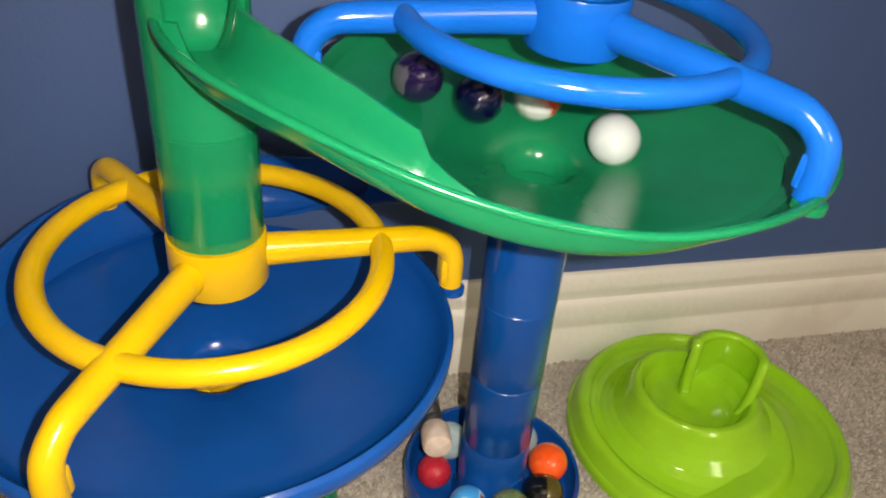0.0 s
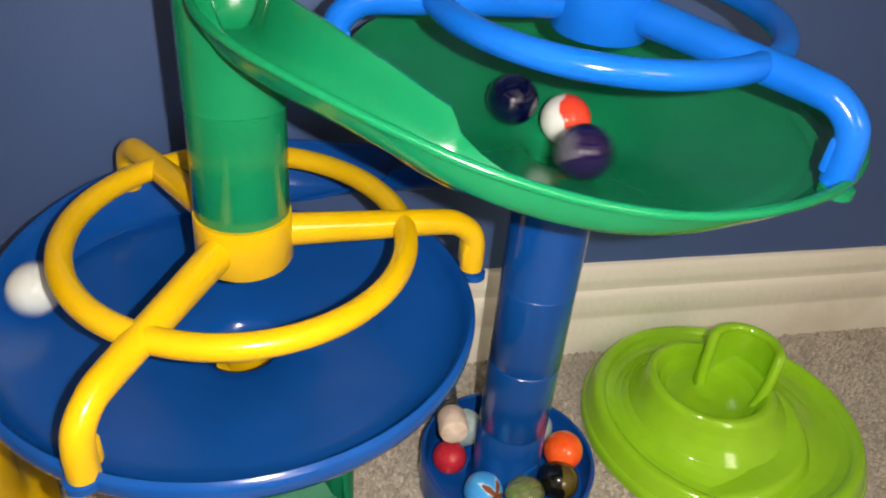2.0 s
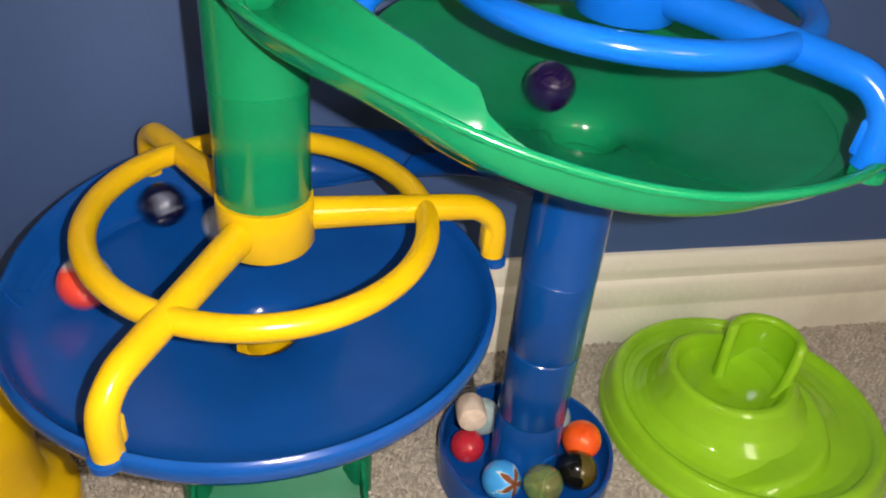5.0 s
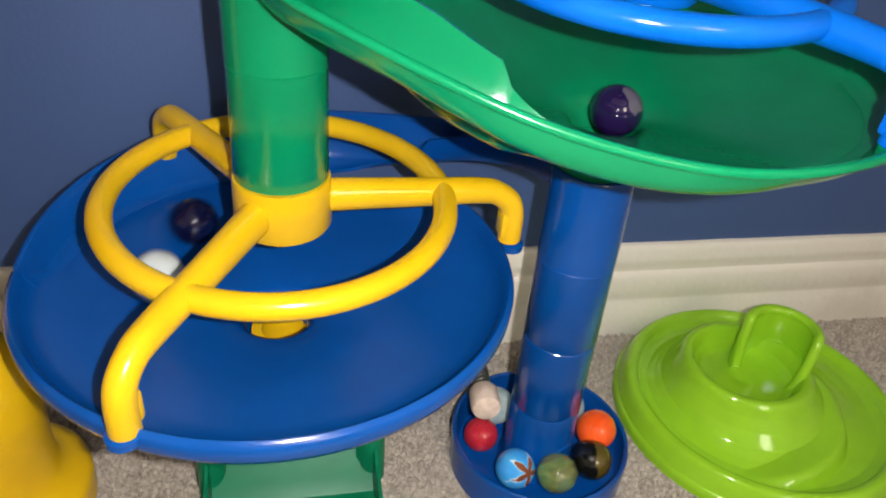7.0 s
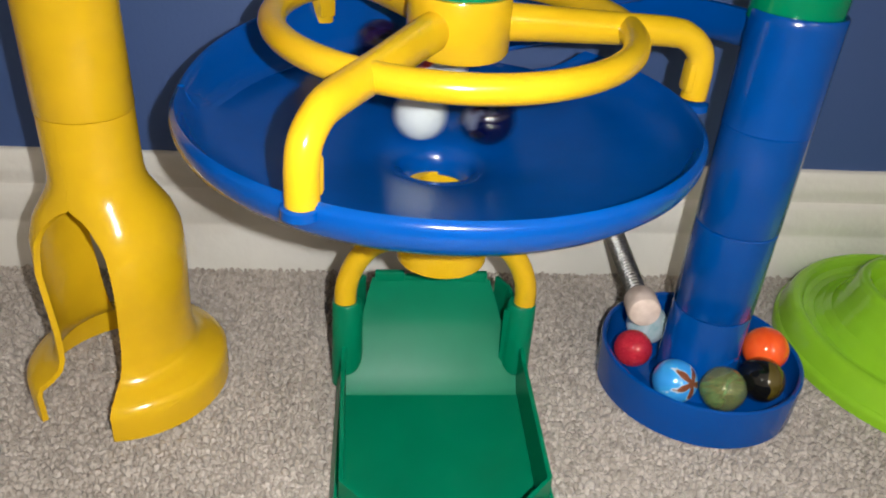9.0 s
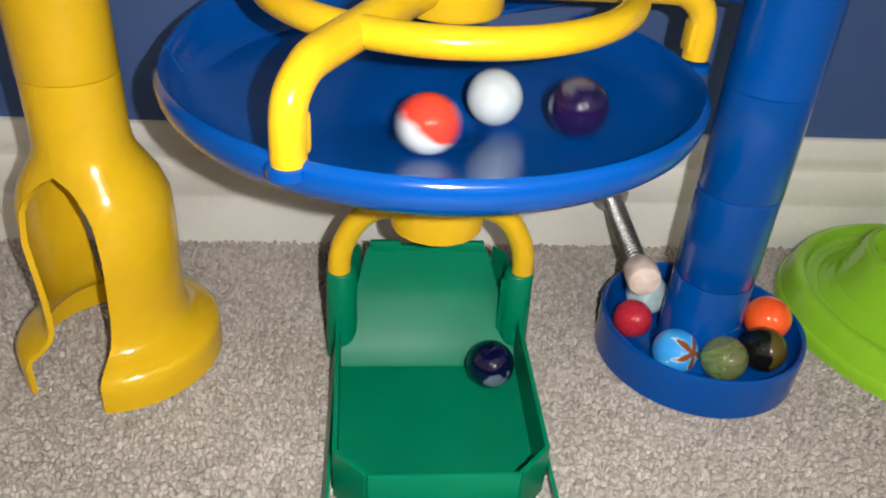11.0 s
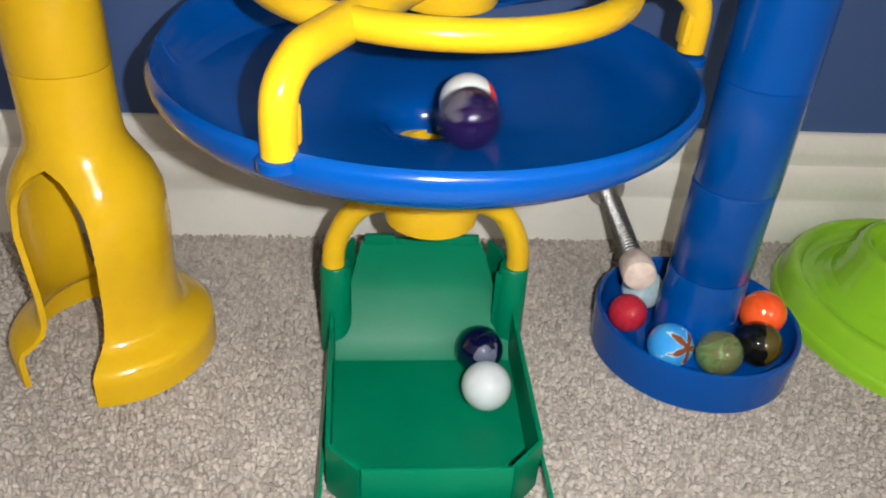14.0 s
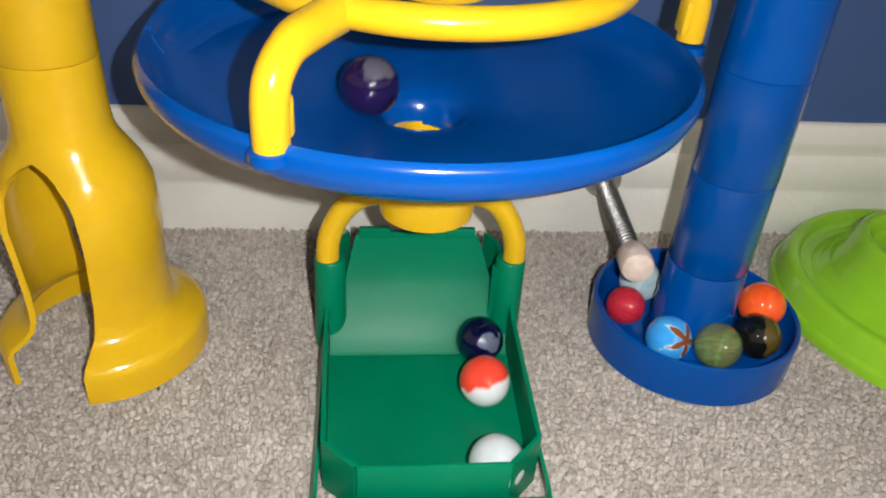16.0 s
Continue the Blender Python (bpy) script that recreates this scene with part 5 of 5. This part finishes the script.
    (15, 0.0225, 0.3949, 0.1546), (15.1, 0.0386, 0.3586, 0.1570), (15.2, 0.0643, 0.3658, 0.1560), (15.3, 0.0775, 0.4097, 0.1551), (15.4, 0.0557, 0.4264, 0.1548),
    (15.5, 0.0347, 0.4056, 0.1512), (15.6, 0.0469, 0.3600, 0.1565), (15.7, 0.0716, 0.3683, 0.1562), (15.8, 0.0749, 0.3957, 0.1538), (15.9, 0.0455, 0.4194, 0.1492),
    (16, 0.0277, 0.3902, 0.1536),
]


def rolling(ob, rows, rest):
    """Poses of a marble that rolls along its rows and ends as it lies at rest."""
    q = Matrix().to_quaternion()
    last, out = None, []
    for t, x, y, z in rows:
        p = Vector((x, y, z))
        if last is not None and (p - last).length > 1e-5:
            axis = Vector((0, 0, 1)).cross(p - last)
            if axis.length > 1e-6:
                q = Matrix.Rotation(min((p - last).length / 0.0125, 1.25), 3, axis.normalized()).to_quaternion() @ q
        out.append((t, p, q.copy()))
        last = p
    start = q.inverted() @ rest.to_quaternion()
    walk(ob, [(t, Matrix.Translation(p) @ (r @ start).to_matrix().to_4x4()) for t, p, r in out])


TORCH = thing("phone_torch", pose(0, 0, 0), "small white phone torch shining at the toy", "torch")
part("housing", lathe([(0.0, 0.0), (0.0058, 0.0), (0.0060, 0.0050), (0.0066, 0.0054), (0.0072, 0.0048), (0.0072, -0.0030), (0.0066, -0.0040), (0.0, -0.0040)], 32, closed=False), BLACK, TORCH)
part("led", lathe([(0.0, 0.0012), (0.0024, 0.0011), (0.0030, 0.0008), (0.0030, 0.0003), (0.0, 0.0003)], 32, closed=False), TORCH_LIGHT, TORCH, "glowing white torch lens")


def motions():
    walk(TORCH, [(t, look(eye, target, roll) @ pose(0.027, 0.004, 0.012, 170, 0, 0)) for t, eye, target, roll in PATH])
    rolling(white, WHITE_ROWS, pose(0, 0, 0))
    rolling(redwhite, REDWHITE_ROWS, pose(0, 0, 0, -28, -22, 0))
    rolling(cobalt, COBALT_ROWS, pose(0, 0, 0, 60, 30, 0))
    rolling(violet, VIOLET_ROWS, pose(0, 0, 0, 40, 0, 30))


motions()
